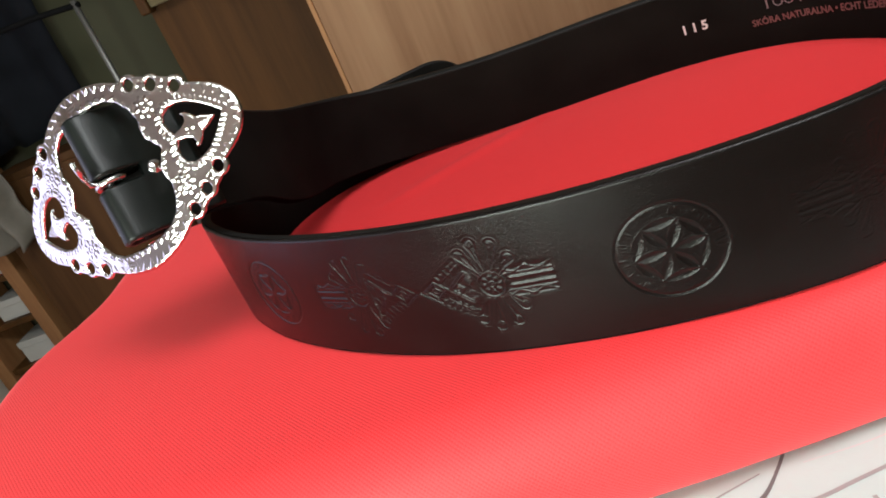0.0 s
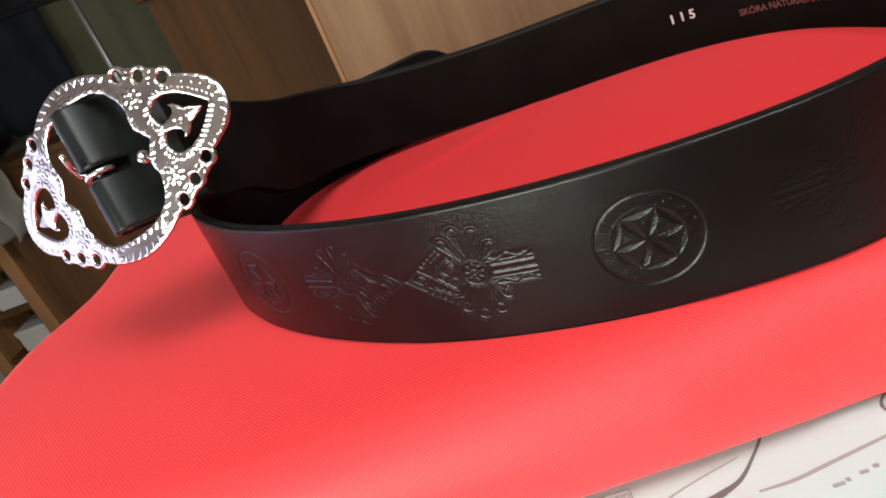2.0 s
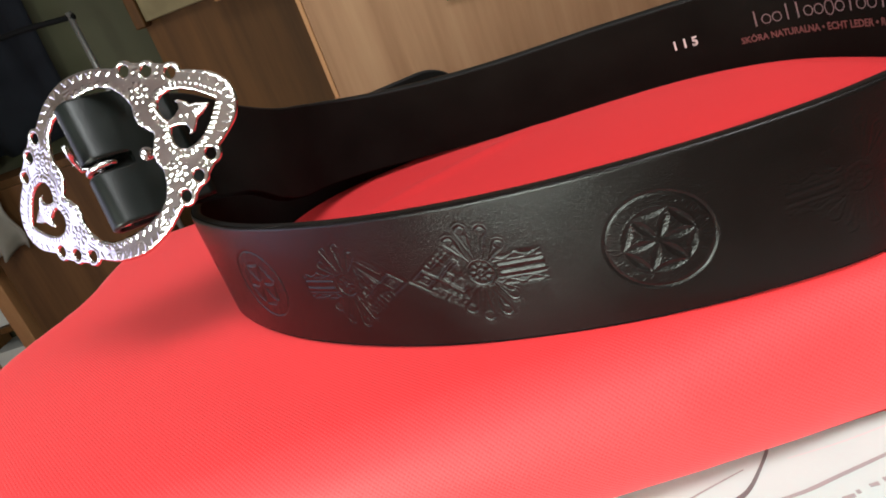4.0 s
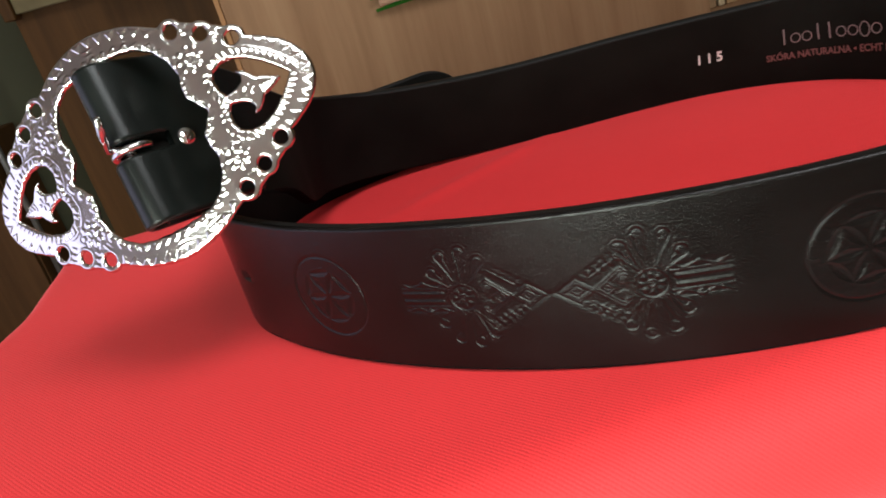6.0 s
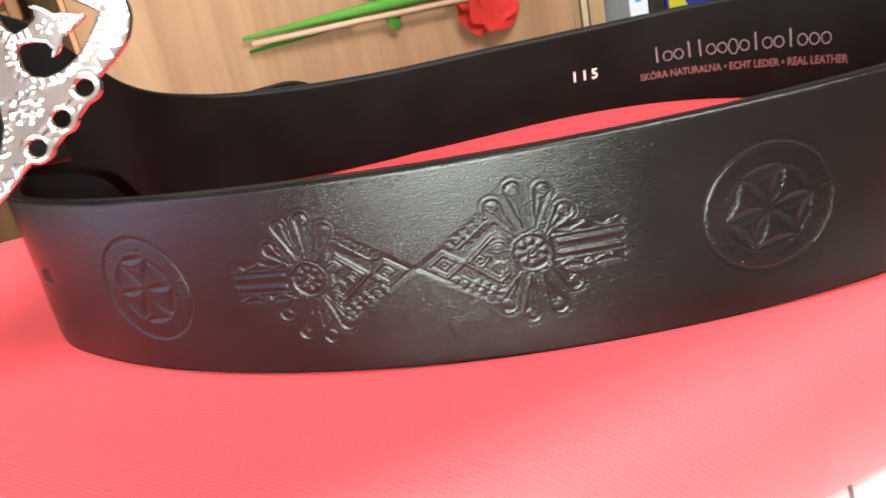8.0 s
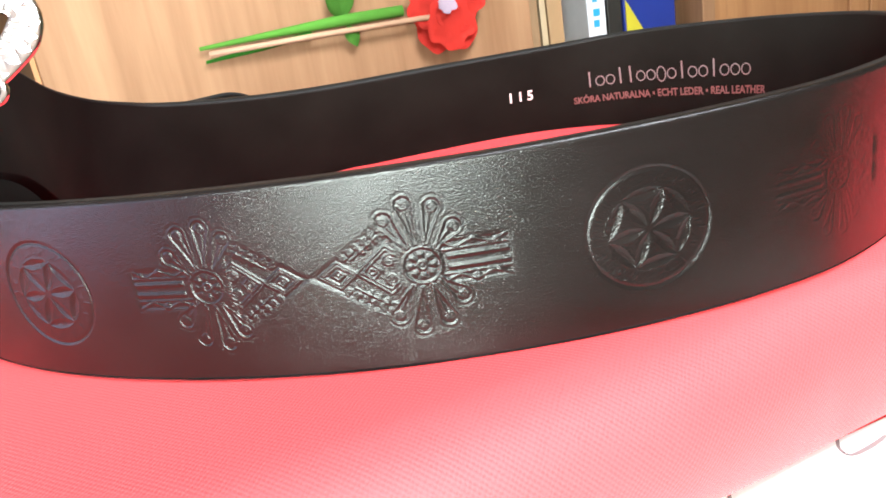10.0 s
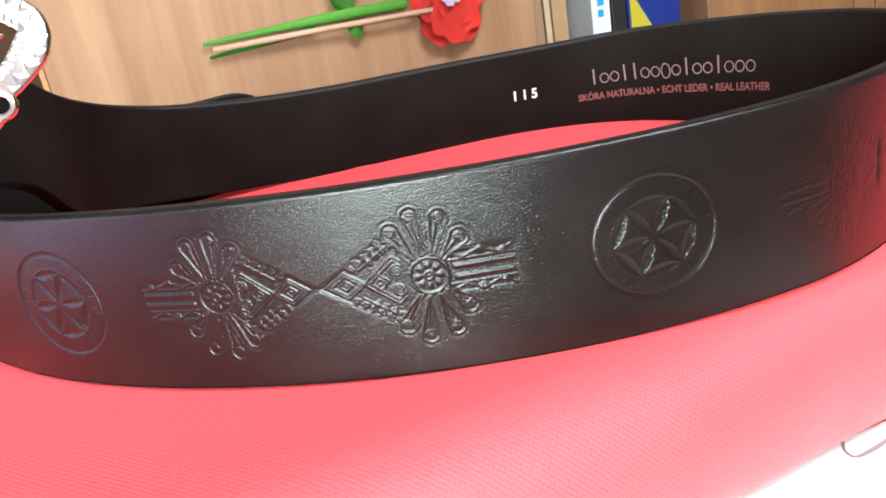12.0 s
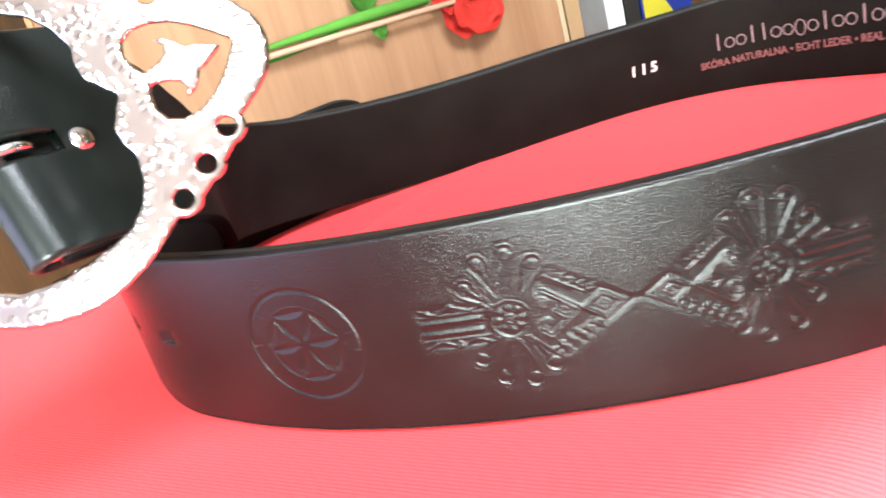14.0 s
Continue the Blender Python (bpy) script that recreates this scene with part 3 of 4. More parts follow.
def strap_mesh():
    fine_lo, fine_hi = S_MED1 - 0.022, S_MED2 + 0.070
    stations = np.concatenate([np.arange(0, fine_lo, 0.003), np.arange(fine_lo, fine_hi, 0.00021), np.arange(fine_hi, LENGTH, 0.003), [LENGTH]])
    nf = 232
    r = 0.0012
    face = np.linspace(r, W - r, nf)
    arc = [math.pi / 2 * k / 4 for k in (1, 2, 3)]
    half = THICK / 2
    prof_h = list(face) + [W - r + r * math.sin(a) for a in arc] + [W] + [W] + [W - r + r * math.cos(a) for a in arc]
    prof_o = [half] * nf + [half - r + r * math.cos(a) for a in arc] + [half - r, -half + r] + [-half + r - r * math.sin(a) for a in arc]
    inner = np.concatenate([[W - r, W - r - 0.0003], np.linspace(W - r - 0.001, r + 0.001, 12), [r + 0.0003, r]])
    prof_h += list(inner) + [r - r * math.sin(a) for a in arc] + [0, 0] + [r - r * math.cos(a) for a in arc]
    prof_o += [-half] * 16 + [-half + r - r * math.cos(a) for a in arc] + [-half + r, half - r] + [half - r + r * math.sin(a) for a in arc]
    prof_h, prof_o = np.array(prof_h), np.array(prof_o)
    ns, nh = len(stations), len(prof_h)
    ss = np.repeat(stations[:, None], nh, 1)
    hh = np.repeat(prof_h[None], ns, 0)
    oo = np.repeat(prof_o[None], ns, 0).copy()
    fine = (stations > S_MED1 - 0.11) & (stations < fine_hi)
    rows = np.where(fine)[0]
    oo[rows, :nf] += 0.48 * stamped(ss[rows, :nf], hh[rows, :nf])
    # rounded tip of the tail
    tipw = np.sqrt(np.clip(1 - np.clip(1 - stations / 0.028, 0, 1) ** 2.2, 0.0004, 1))
    hh = W / 2 + (hh - W / 2) * tipw[:, None]
    verts = on_strap(ss, hh, oo).reshape(-1, 3)
    idx = np.arange(ns * nh).reshape(ns, nh)
    nxt = np.roll(idx, -1, 1)
    faces = np.stack([idx[:-1], idx[1:], nxt[1:], nxt[:-1]], -1).reshape(-1, 4)
    me = bpy.data.meshes.new("strap")
    me.from_pydata(verts.tolist(), [], faces.tolist() + [idx[0].tolist(), idx[-1][::-1].tolist()])
    me.materials.append(LEATHER)
    me.materials.append(INNER)
    me.materials.append(RIM)
    me.materials.append(EDGE)
    which = np.zeros((ns - 1, nh), int)
    which[:, nf + 8:nf + 24] = 1
    which[:, nf + 24:] = 2
    which[:, nf + 3:nf + 8] = 3
    me.polygons.foreach_set("material_index", np.concatenate([which.reshape(-1), [0, 0]]).astype(np.int32))
    me.shade_smooth()
    me.update()
    return new("strap", me)


belt = thing("leather_belt", "wide black stamped leather belt looped on edge on red cloth", "belt")
strap = strap_mesh()
strap.parent = belt


def print_on_strap(name, body, size, width, s_at, h_at, mat, stretch=1.0):
    """Letters on the strap's inner face; reading runs against the strap's direction."""
    v, f = text_shape(body, size, size * 0.03)
    v[:, 0] -= v[:, 0].min()
    v[:, 0] *= width / v[:, 0].max()
    pos = on_strap(s_at - v[:, 0], h_at + v[:, 1] * stretch, np.full(len(v), -THICK / 2 - 0.00012))
    mesh_object(name, pos, f, mat, belt, "", False)


S_BACK = s_near(0.215, 0.335)
S_115, S_SK, S_RR = s_near(0.130, 0.437, S_BACK), s_near(0.157, 0.42, S_BACK - 0.1), s_near(0.218, 0.352, S_BACK - 0.1)
S_BL, S_BR = s_near(0.160, 0.419, S_BACK - 0.1), s_near(0.2145, 0.361, S_BACK - 0.1)
print_on_strap("size_print", "1 1 5", 0.0080, 0.0128, S_115 + 0.0066, 0.0222, WHITE_INK)
print_on_strap("foil_print", "SKÓRA NATURALNA • ECHT LEDER • REAL LEATHER", 0.0052, S_SK - S_RR + 0.012, S_SK + 0.004, 0.0158, FOIL_RED)


def foil_mark():
    """The maker's mark as plain shapes: thin upright strokes and small open loops in a row."""
    tall = (1, 0, 0, 1, 1, 0, 0, 2, 0, 1, 0, 0, 1, 0, 0, 0)
    step = (S_BL - S_BR + 0.010) / len(tall)
    turn = np.linspace(0, 2 * math.pi, 25)[:-1]
    for i, up in enumerate(tall):
        mid, base = S_BL - (i + 0.42) * step, 0.0242
        if up == 1:
            w = 0.00042
            v = np.array([(mid + w, base), (mid - w, base), (mid - w, base + 0.0086), (mid + w, base + 0.0086)])
            f = [(0, 1, 2, 3)]
        else:
            rs, rh = step * 0.46, 0.0028 if up == 0 else 0.0040
            v = np.array([(mid + k * rs * math.cos(a), base + 0.0029 + (k * rs - rs + rh) * math.sin(a)) for k in (1.0, 0.78) for a in turn])
            f = [(j, (j + 1) % 24, 24 + (j + 1) % 24, 24 + j) for j in range(24)]
        mesh_object("mark_shape", on_strap(v[:, 0], v[:, 1], np.full(len(v), -THICK / 2 - 0.00012)), f, FOIL, belt, "", False)


foil_mark()

# ---------------------------------------------------------------- the buckle
BC = Vector((-0.1281, 0.2822, 0.0860))
BU = Vector((0.967, -0.117, 0.228)).normalized()
BN = Vector((-0.191, -0.921, 0.338))
BN = (BN - BU * BN.dot(BU)).normalized()
BV = BN.cross(BU)
BUCKLE_M = Matrix((BU, BV, BN)).transposed().to_4x4()
BUCKLE_M.translation = BC
CURVE = 0.0030
HOLES = [(39.0, 15.9), (31.6, 20.7), (24.2, 24.8)]


def closed_spline(quarter):
    """A closed outline, symmetric in both axes, from its first quarter."""
    q = list(quarter)
    ring = q + [(-x, y) for x, y in q[::-1] if x > 1e-6] + [(-x, -y) for x, y in q if y > 1e-6 and x > 1e-6 or x <= 1e-6] + [(x, -y) for x, y in q[::-1] if x > 1e-6 and y > 1e-6]
    clean = [ring[0]]
    for c in ring[1:]:
        if math.dist(c, clean[-1]) > 1e-3 and math.dist(c, clean[0]) > 1e-3:
            clean.append(c)
    P = np.array(clean)
    out = []
    n = len(P)
    for i in range(n):
        p0, p1, p2, p3 = P[i - 1], P[i], P[(i + 1) % n], P[(i + 2) % n]
        for t in np.linspace(0, 1, 6, endpoint=False):
            out.append(0.5 * (2 * p1 + (p2 - p0) * t + (2 * p0 - 5 * p1 + 4 * p2 - p3) * t * t + (3 * p1 - p0 - 3 * p2 + p3) * t ** 3))
    return np.array(out)


def poly_sdf(x, y, P):
    """Signed distance to a closed outline, positive inside."""
    d2 = np.full(x.shape, 1e9)
    inside = np.zeros(x.shape, bool)
    for a, b in zip(P, np.roll(P, -1, 0)):
        d2 = np.minimum(d2, seg(x, y, a, b))
        cond = (a[1] > y) != (b[1] > y)
        if abs(b[1] - a[1]) > 1e-12:
            inside ^= cond & (x < (b[0] - a[0]) * (y - a[1]) / (b[1] - a[1]) + a[0])
    return np.where(inside, d2, -d2)


OUTER = closed_spline([(56.0, 0), (55.2, 4.2), (51.8, 9.4), (46.0, 13.4), (40.0, 16.6), (33.0, 21.4), (26.0, 25.4), (20.6, 28.2), (12.0, 32.8), (0, 35.2)])
OPENING = closed_spline([(23.6, 0), (22.2, 2.4), (20.0, 5.6), (19.8, 9.0), (20.6, 12.8), (19.4, 17.4), (16.2, 22.2), (10.4, 25.4), (0, 26.4)])


HEART = np.array([(31.4, 0.0), (29.4, 3.4), (28.9, 6.4), (30.0, 9.0), (32.6, 10.4), (36.2, 10.3), (40.0, 8.8), (43.8, 5.9), (46.8, 2.8), (49.2, 0.0)])
HEART = np.vstack([HEART, HEART[-2:0:-1] * (1, -1)])
SPADE = np.array([(28.0, 1.7), (31.0, 1.5), (33.6, 2.0), (35.9, 3.3), (36.5, 5.0), (35.5, 6.7), (37.5, 6.2), (39.1, 4.5), (40.2, 2.9), (42.4, 2.3), (46.2, 0.25)])
SPADE = np.vstack([SPADE, SPADE[::-1] * (1, -1)])


def along_outline(x, y, P):
    """Length along a closed outline to the place nearest each point."""
    best, where, run = np.full(x.shape, 1e9), np.zeros(x.shape), 0.0
    for a, b in zip(P, np.roll(P, -1, 0)):
        e = b - a
        l = math.hypot(*e)
        t = np.clip(((x - a[0]) * e[0] + (y - a[1]) * e[1]) / (l * l + 1e-9), 0, 1)
        d = np.hypot(x - a[0] - t * e[0], y - a[1] - t * e[1])
        near = d < best
        best, where = np.where(near, d, best), np.where(near, run + t * l, where)
        run += l
    return where


def buckle_shape(x, y):
    """Signed distance of the buckle's plate (positive in metal) and of its parts."""
    ax, ay = np.abs(x), np.abs(y)
    outer = poly_sdf(x, y, OUTER)
    for hx, hy in HOLES:
        outer = np.maximum(outer, 3.9 - np.hypot(ax - hx, ay - hy))
    for a, b in zip(HOLES, HOLES[1:]):
        outer = np.maximum(outer, 3.1 - seg(ax, ay, a, b))
    opening = poly_sdf(x, y, OPENING)
    opening = opening + 0.10 * np.cos(np.arctan2(y, x) * 34)
    heart = poly_sdf(ax, y, HEART)
    sprig = poly_sdf(ax, y, SPADE)
    heart = np.minimum(heart, -sprig)
    d = np.minimum.reduce([outer, -opening, -heart])
    for hx, hy in HOLES:
        d = np.minimum(d, np.hypot(ax - hx, ay - hy) - 2.0)
    return d, outer, opening, heart, sprig


def buckle_relief(x, y, d, outer, opening, heart, sprig):
    ax, ay = np.abs(x), np.abs(y)
    z = np.zeros(d.shape)
    holes = np.minimum.reduce([np.hypot(ax - hx, ay - hy) for hx, hy in HOLES])
    # rope of slanting beads round the heart
    edge = -poly_sdf(ax, y, HEART)
    lean = along_outline(ax, y, HEART) + 0.35 * edge
    bead = np.clip(1.25 * np.abs(np.cos(lean * math.pi / 1.72)) - 0.12, 0, 1)
    z += 0.62 * bead * np.clip(1.0 - ((edge - 1.55) / 1.35) ** 2, 0, 1) ** 0.6
    z += 0.16 * ridge(edge - 3.4, 0.35)
    # struck triangles along the outer rim
    step = along_outline(x, y, OUTER)
    tri = np.abs((step / 3.9 % 1.0) - 0.5) * 2
    level = outer - 0.5
    inner_side = 3.3 * (1 - tri) - level
    rim = (level > 0) & (holes > 4.7) & (opening < -4.4)
    z += np.where(rim, 0.62 * np.clip(np.minimum(level * 0.9, inner_side * 0.8) / 0.8, 0, 1), 0)
    z -= np.where(rim, 0.16 * ridge(inner_side, 0.3), 0)
    # scallops along the opening
    scallop = along_outline(x, y, OPENING)
    arch = np.abs(np.sin(scallop * math.pi / 3.3))
    wide = (ay > 15) | (ay < 13)
    z += np.where(wide, 0.42 * ridge(opening + 0.9 + 1.3 * arch, 0.45) + 0.34 * np.clip(np.sin(scallop * 2 * math.pi / 3.3 * 2), 0, 1) * ridge(opening + 1.0, 0.5), 0)
    curl = np.where(ay > 20, np.clip(np.cos(x * 0.55), 0, 1), 0)
    z += 0.30 * curl * ridge(np.abs(opening + 4.2) - 0.7, 0.35)
    # flowers
    fr, fa = np.hypot(ax - 25.9, ay - 15.4), np.arctan2(ay - 15.4, ax - 25.9)
    flower = 3.9 + 0.45 * np.cos(fa * 8) - fr
    petal = np.clip(0.25 + 0.75 * np.cos(fa * 8), 0, 1) * ridge(fr - 2.9, 0.85) + 0.9 * ridge(fr - 1.5, 0.35) + 0.8 * ridge(fr, 0.5)
    z = np.where(flower > 0, 0.62 * petal, z) - 0.22 * ridge(flower, 0.3)
    # ribs between the holes, raised rings round them
    for (x1, y1), (x2, y2) in zip(HOLES, HOLES[1:]):
        mx, my = (x1 + x2) / 2, (y1 + y2) / 2
        tx, ty = x2 - x1, y2 - y1
        l = math.hypot(tx, ty)
        along = ((ax - mx) * tx + (ay - my) * ty) / l
        across = ((ax - mx) * ty - (ay - my) * tx) / l
        z += 0.34 * np.cos(across * 3.0 + 0.25 * along ** 2) * ridge(along, 1.3) * ridge(across, 2.8)
    for hx, hy in HOLES:
        z += 0.34 * ridge(np.hypot(ax - hx, ay - hy) - 2.75, 0.5)
    # spade: a star in its middle, ribs to its tip, a bead chain at its foot
    sr, sa = np.hypot(ax - 36.9, y), np.arctan2(y, ax - 36.9)
    star = np.clip(0.2 + np.cos(sa * 5), 0, 1) * ridge(sr - 1.2, 0.7) + 0.5 * ridge(sr, 0.45)
    z += np.where(sprig > 0, 0.45 * star + 0.30 * (ax > 40) * np.cos((ax - 0.5 * ay) * 2 * math.pi / 1.25), 0)
    z += np.where((sprig > 0) & (ax < 34), 0.4 * np.abs(np.cos(ax * math.pi / 1.5)), 0)
    return z * 0.34 + 0.8 * (1 - (1 - np.clip(d / 0.9, 0, 1)) ** 2) ** 0.5


def buckle_plate():
    step = 0.22
    gx, gy = np.arange(-61, 61.01, step), np.arange(-39, 39.01, step)
    x, y = np.meshgrid(gx, gy, indexing="ij")
    d = buckle_shape(x, y)[0]
    for _ in range(3):
        dx, dy = np.gradient(d, step)
        g = np.maximum(dx ** 2 + dy ** 2, 0.2)
        move = (np.abs(d) < 0.62 * step) | ((d < 0) & (d > -0.75 * step))
        x = np.where(move, x - np.clip(d, -step, step) * dx / g * 0.95, x)
        y = np.where(move, y - np.clip(d, -step, step) * dy / g * 0.95, y)
        d = np.where(move, buckle_shape(x, y)[0], d)
    full = buckle_shape(x, y)
    dd = full[0]
    z = buckle_relief(x, y, *full) - CURVE * x ** 2
    zb = -CURVE * x ** 2 - 0.22
    keep = dd > -0.12
    idx = -np.ones(x.shape, int)
    cell = keep[:-1, :-1] & keep[1:, :-1] & keep[1:, 1:] & keep[:-1, 1:]
    used = np.zeros(x.shape, bool)
    for a in (slice(0, -1), slice(1, None)):
        for b in (slice(0, -1), slice(1, None)):
            used[a, b] |= cell
    idx[used] = np.arange(used.sum())
    n = int(used.sum())
    top = np.stack([x[used], y[used], z[used]], -1) * 0.001
    bot = np.stack([x[used], y[used], zb[used]], -1) * 0.001
    i, j = np.where(cell)
    f = np.stack([idx[i, j], idx[i + 1, j], idx[i + 1, j + 1], idx[i, j + 1]], -1)
    faces = [f, f[:, ::-1] + n]
    c = np.pad(cell, 1)
    walls = []
    ii, jj = np.where(cell & ~c[1:-1, :-2])
    walls.append((idx[ii, jj], idx[ii + 1, jj]))
    ii, jj = np.where(cell & ~c[2:, 1:-1])
    walls.append((idx[ii + 1, jj], idx[ii + 1, jj + 1]))
    ii, jj = np.where(cell & ~c[1:-1, 2:])
    walls.append((idx[ii + 1, jj + 1], idx[ii, jj + 1]))
    ii, jj = np.where(cell & ~c[:-2, 1:-1])
    walls.append((idx[ii, jj + 1], idx[ii, jj]))
    for a, b in walls:
        faces.append(np.stack([b, a, a + n, b + n], -1))
    ob = mesh_object("buckle", np.concatenate([top, bot]) * 1.08, np.concatenate(faces), CHROME, None, "large ornate chrome buckle with pierced hearts and flowers")
    ob.matrix_world = BUCKLE_M
    return ob


buckle = buckle_plate()
buckle.parent = belt
# bar, prong and the folded end of the strap
D2 = (BU * 0.653 - BN * 0.757).normalized()
M2 = D2.cross(BV).normalized()
M2 = M2 if M2.dot(Vector((0.164, -0.272, 0.045))) > 0 else -M2
BAR = BC - BU * 0.003 - BN * 0.001
part("centre_bar", tube([BAR - BV * 0.0245, BAR, BAR + BV * 0.0298], 0.0017), STEEL, belt, "", True)
slot = 0.0032


def fold_piece():
    """Leather wrapped round the bar, from the strap's layer behind to a flap in front, with a slot for the prong."""
    R = 0.0050
    mid = [(k, -R) for k in (0.014, 0.006)]
    mid += [(-R * math.sin(a), -R * math.cos(a)) for a in np.linspace(0, math.pi, 19)]
    mid += [(k, R - 0.0022 * min(1.0, k / 0.016) ** 2) for k in np.linspace(0.003, 0.036, 12)]
    across = [(-0.0252, 0.35), (-0.0244, 1), (-0.0238, 1), (-0.0040, 1), (-0.0036, 1), (-0.0026, 0.6), (0.0026, 0.6), (0.0036, 1), (0.0040, 1), (0.0274, 1), (0.0280, 1), (0.0288, 0.35)]
    na = len(across)
    t = 0.0014
    verts, faces = [], []
    for i, (d, m) in enumerate(mid):
        a, b = Vector(mid[max(i - 1, 0)]), Vector(mid[min(i + 1, len(mid) - 1)])
        tang = (b - a).normalized()
        nd, nm = -tang[1], tang[0]
        slotted = d < 0.0115
        for sgn in (1, -1):
            for v, ease in across:
                tt = t * (ease if slotted or abs(v) > 0.01 else 1)
                verts.append(BAR + D2 * (d + sgn * nd * tt) + M2 * (m + sgn * nm * tt) + BV * v)
    for i in range(len(mid) - 1):
        a, b = i * 2 * na, (i + 1) * 2 * na
        gap = mid[i][0] < 0.0115
        for k in range(na - 1):
            if k == 5 and gap:
                continue
            faces += [(a + k, a + k + 1, b + k + 1, b + k), (a + na + k, b + na + k, b + na + k + 1, a + na + k + 1)]
        sides = [(0, 0), (na - 1, na - 1)] + ([(5, 5), (6, 6)] if gap else [])
        for k, _ in sides:
            faces.append((a + k, b + k, b + na + k, a + na + k))
    for e in (0, (len(mid) - 1) * 2 * na):
        faces += [(e + k, e + k + 1, e + na + k + 1, e + na + k) for k in range(na - 1) if e or k != 5]
    ob = mesh_object("fold", verts, faces, SMOOTH_LEATHER, belt, "glossy smooth black leather fold")
    bm = bmesh.new()
    bm.from_mesh(ob.data)
    bmesh.ops.recalc_face_normals(bm, faces=bm.faces)
    bm.to_mesh(ob.data)
    bm.free()
    return ob


fold_piece()
frame_m = Matrix((D2, BV, M2)).transposed().to_4x4()
frame_m.translation = BAR
# prong: a ring round the bar in the slot and a bent pin
pts = [(0.0060 * math.cos(a), 0.0060 * math.sin(a)) for a in np.linspace(-2.2, 2.6, 22)]
prong = part("prong", tube([BAR + D2 * (0.001 - a) + M2 * b for a, b in pts] + [BAR - BU * 0.003 + BN * 0.007 + BV * 0.002, BAR + BU * 0.0005 + BN * 0.0125 + BV * 0.0045, BAR + BU * 0.0045 + BN * 0.0185 + BV * 0.008], [0.0013] * 24 + [0.0009], 10), STEEL, buckle, "", True)
prong.matrix_parent_inverse = BUCKLE_M.inverted()


def rivet(v):
    base = BAR + D2 * 0.0175 + M2 * 0.0042 + BV * v
    bm = bmesh.new()
    bmesh.ops.create_uvsphere(bm, u_segments=18, v_segments=9, radius=1)
    m = frame_m.copy()
    m.translation = base
    bmesh.ops.transform(bm, matrix=m @ Matrix.Diagonal((0.0031, 0.0031, 0.0014, 1)), verts=bm.verts)
    part("rivet", bm, STEEL, belt, "shiny steel rivet", True)


rivet(-0.0008)


# ---------------------------------------------------------------- furniture behind
def board():
    b = thing("wooden_board", "upright pale wooden cabinet door behind the belt", "cabinet door", at=(0.113, 1.08, Z0))
    part("panel", box((-0.322, 0, 0.0), (0.322, 0.022, 1.65), 0.002), BEECH, b)
    part("edge_strip", box((-0.329, 0.001, 0.0), (-0.3225, 0.021, 1.65), 0.001), OAK, b)
    return b


board()


def leaf_bm(length, width, m):
    bm = bmesh.new()
    rows = []
    n = 8
    for i in range(n + 1):
        t = i / n
        w = width * math.sin(math.pi * t ** 0.85) * 0.5 + 0.0003
        z = 0.004 * math.sin(math.pi * t)
        rows.append([bm.verts.new(m @ Vector((length * t, y, z + (0.0018 if y == 0 else 0)))) for y in (-w, 0, w)])
    for a, b in zip(rows, rows[1:]):
        for k in range(2):
            bm.faces.new((a[k], a[k + 1], b[k + 1], b[k]))
    geom = bmesh.ops.solidify(bm, geom=bm.faces[:], thickness=0.0015)
    return bm


FELT_GREEN = cloth("green_felt", (0.080, 0.24, 0.028), 0.85)
FELT_DARK = cloth("dark_green_felt", (0.02, 0.14, 0.008), 0.85)
FELT_RED = cloth("red_felt", (0.72, 0.045, 0.03), 0.85)
FELT_PALE = cloth("lilac_felt", (0.62, 0.50, 0.60), 0.85)
STICK = wood("bamboo", (0.28, 0.15, 0.09), (0.45, 0.28, 0.18), 2.0, "x")


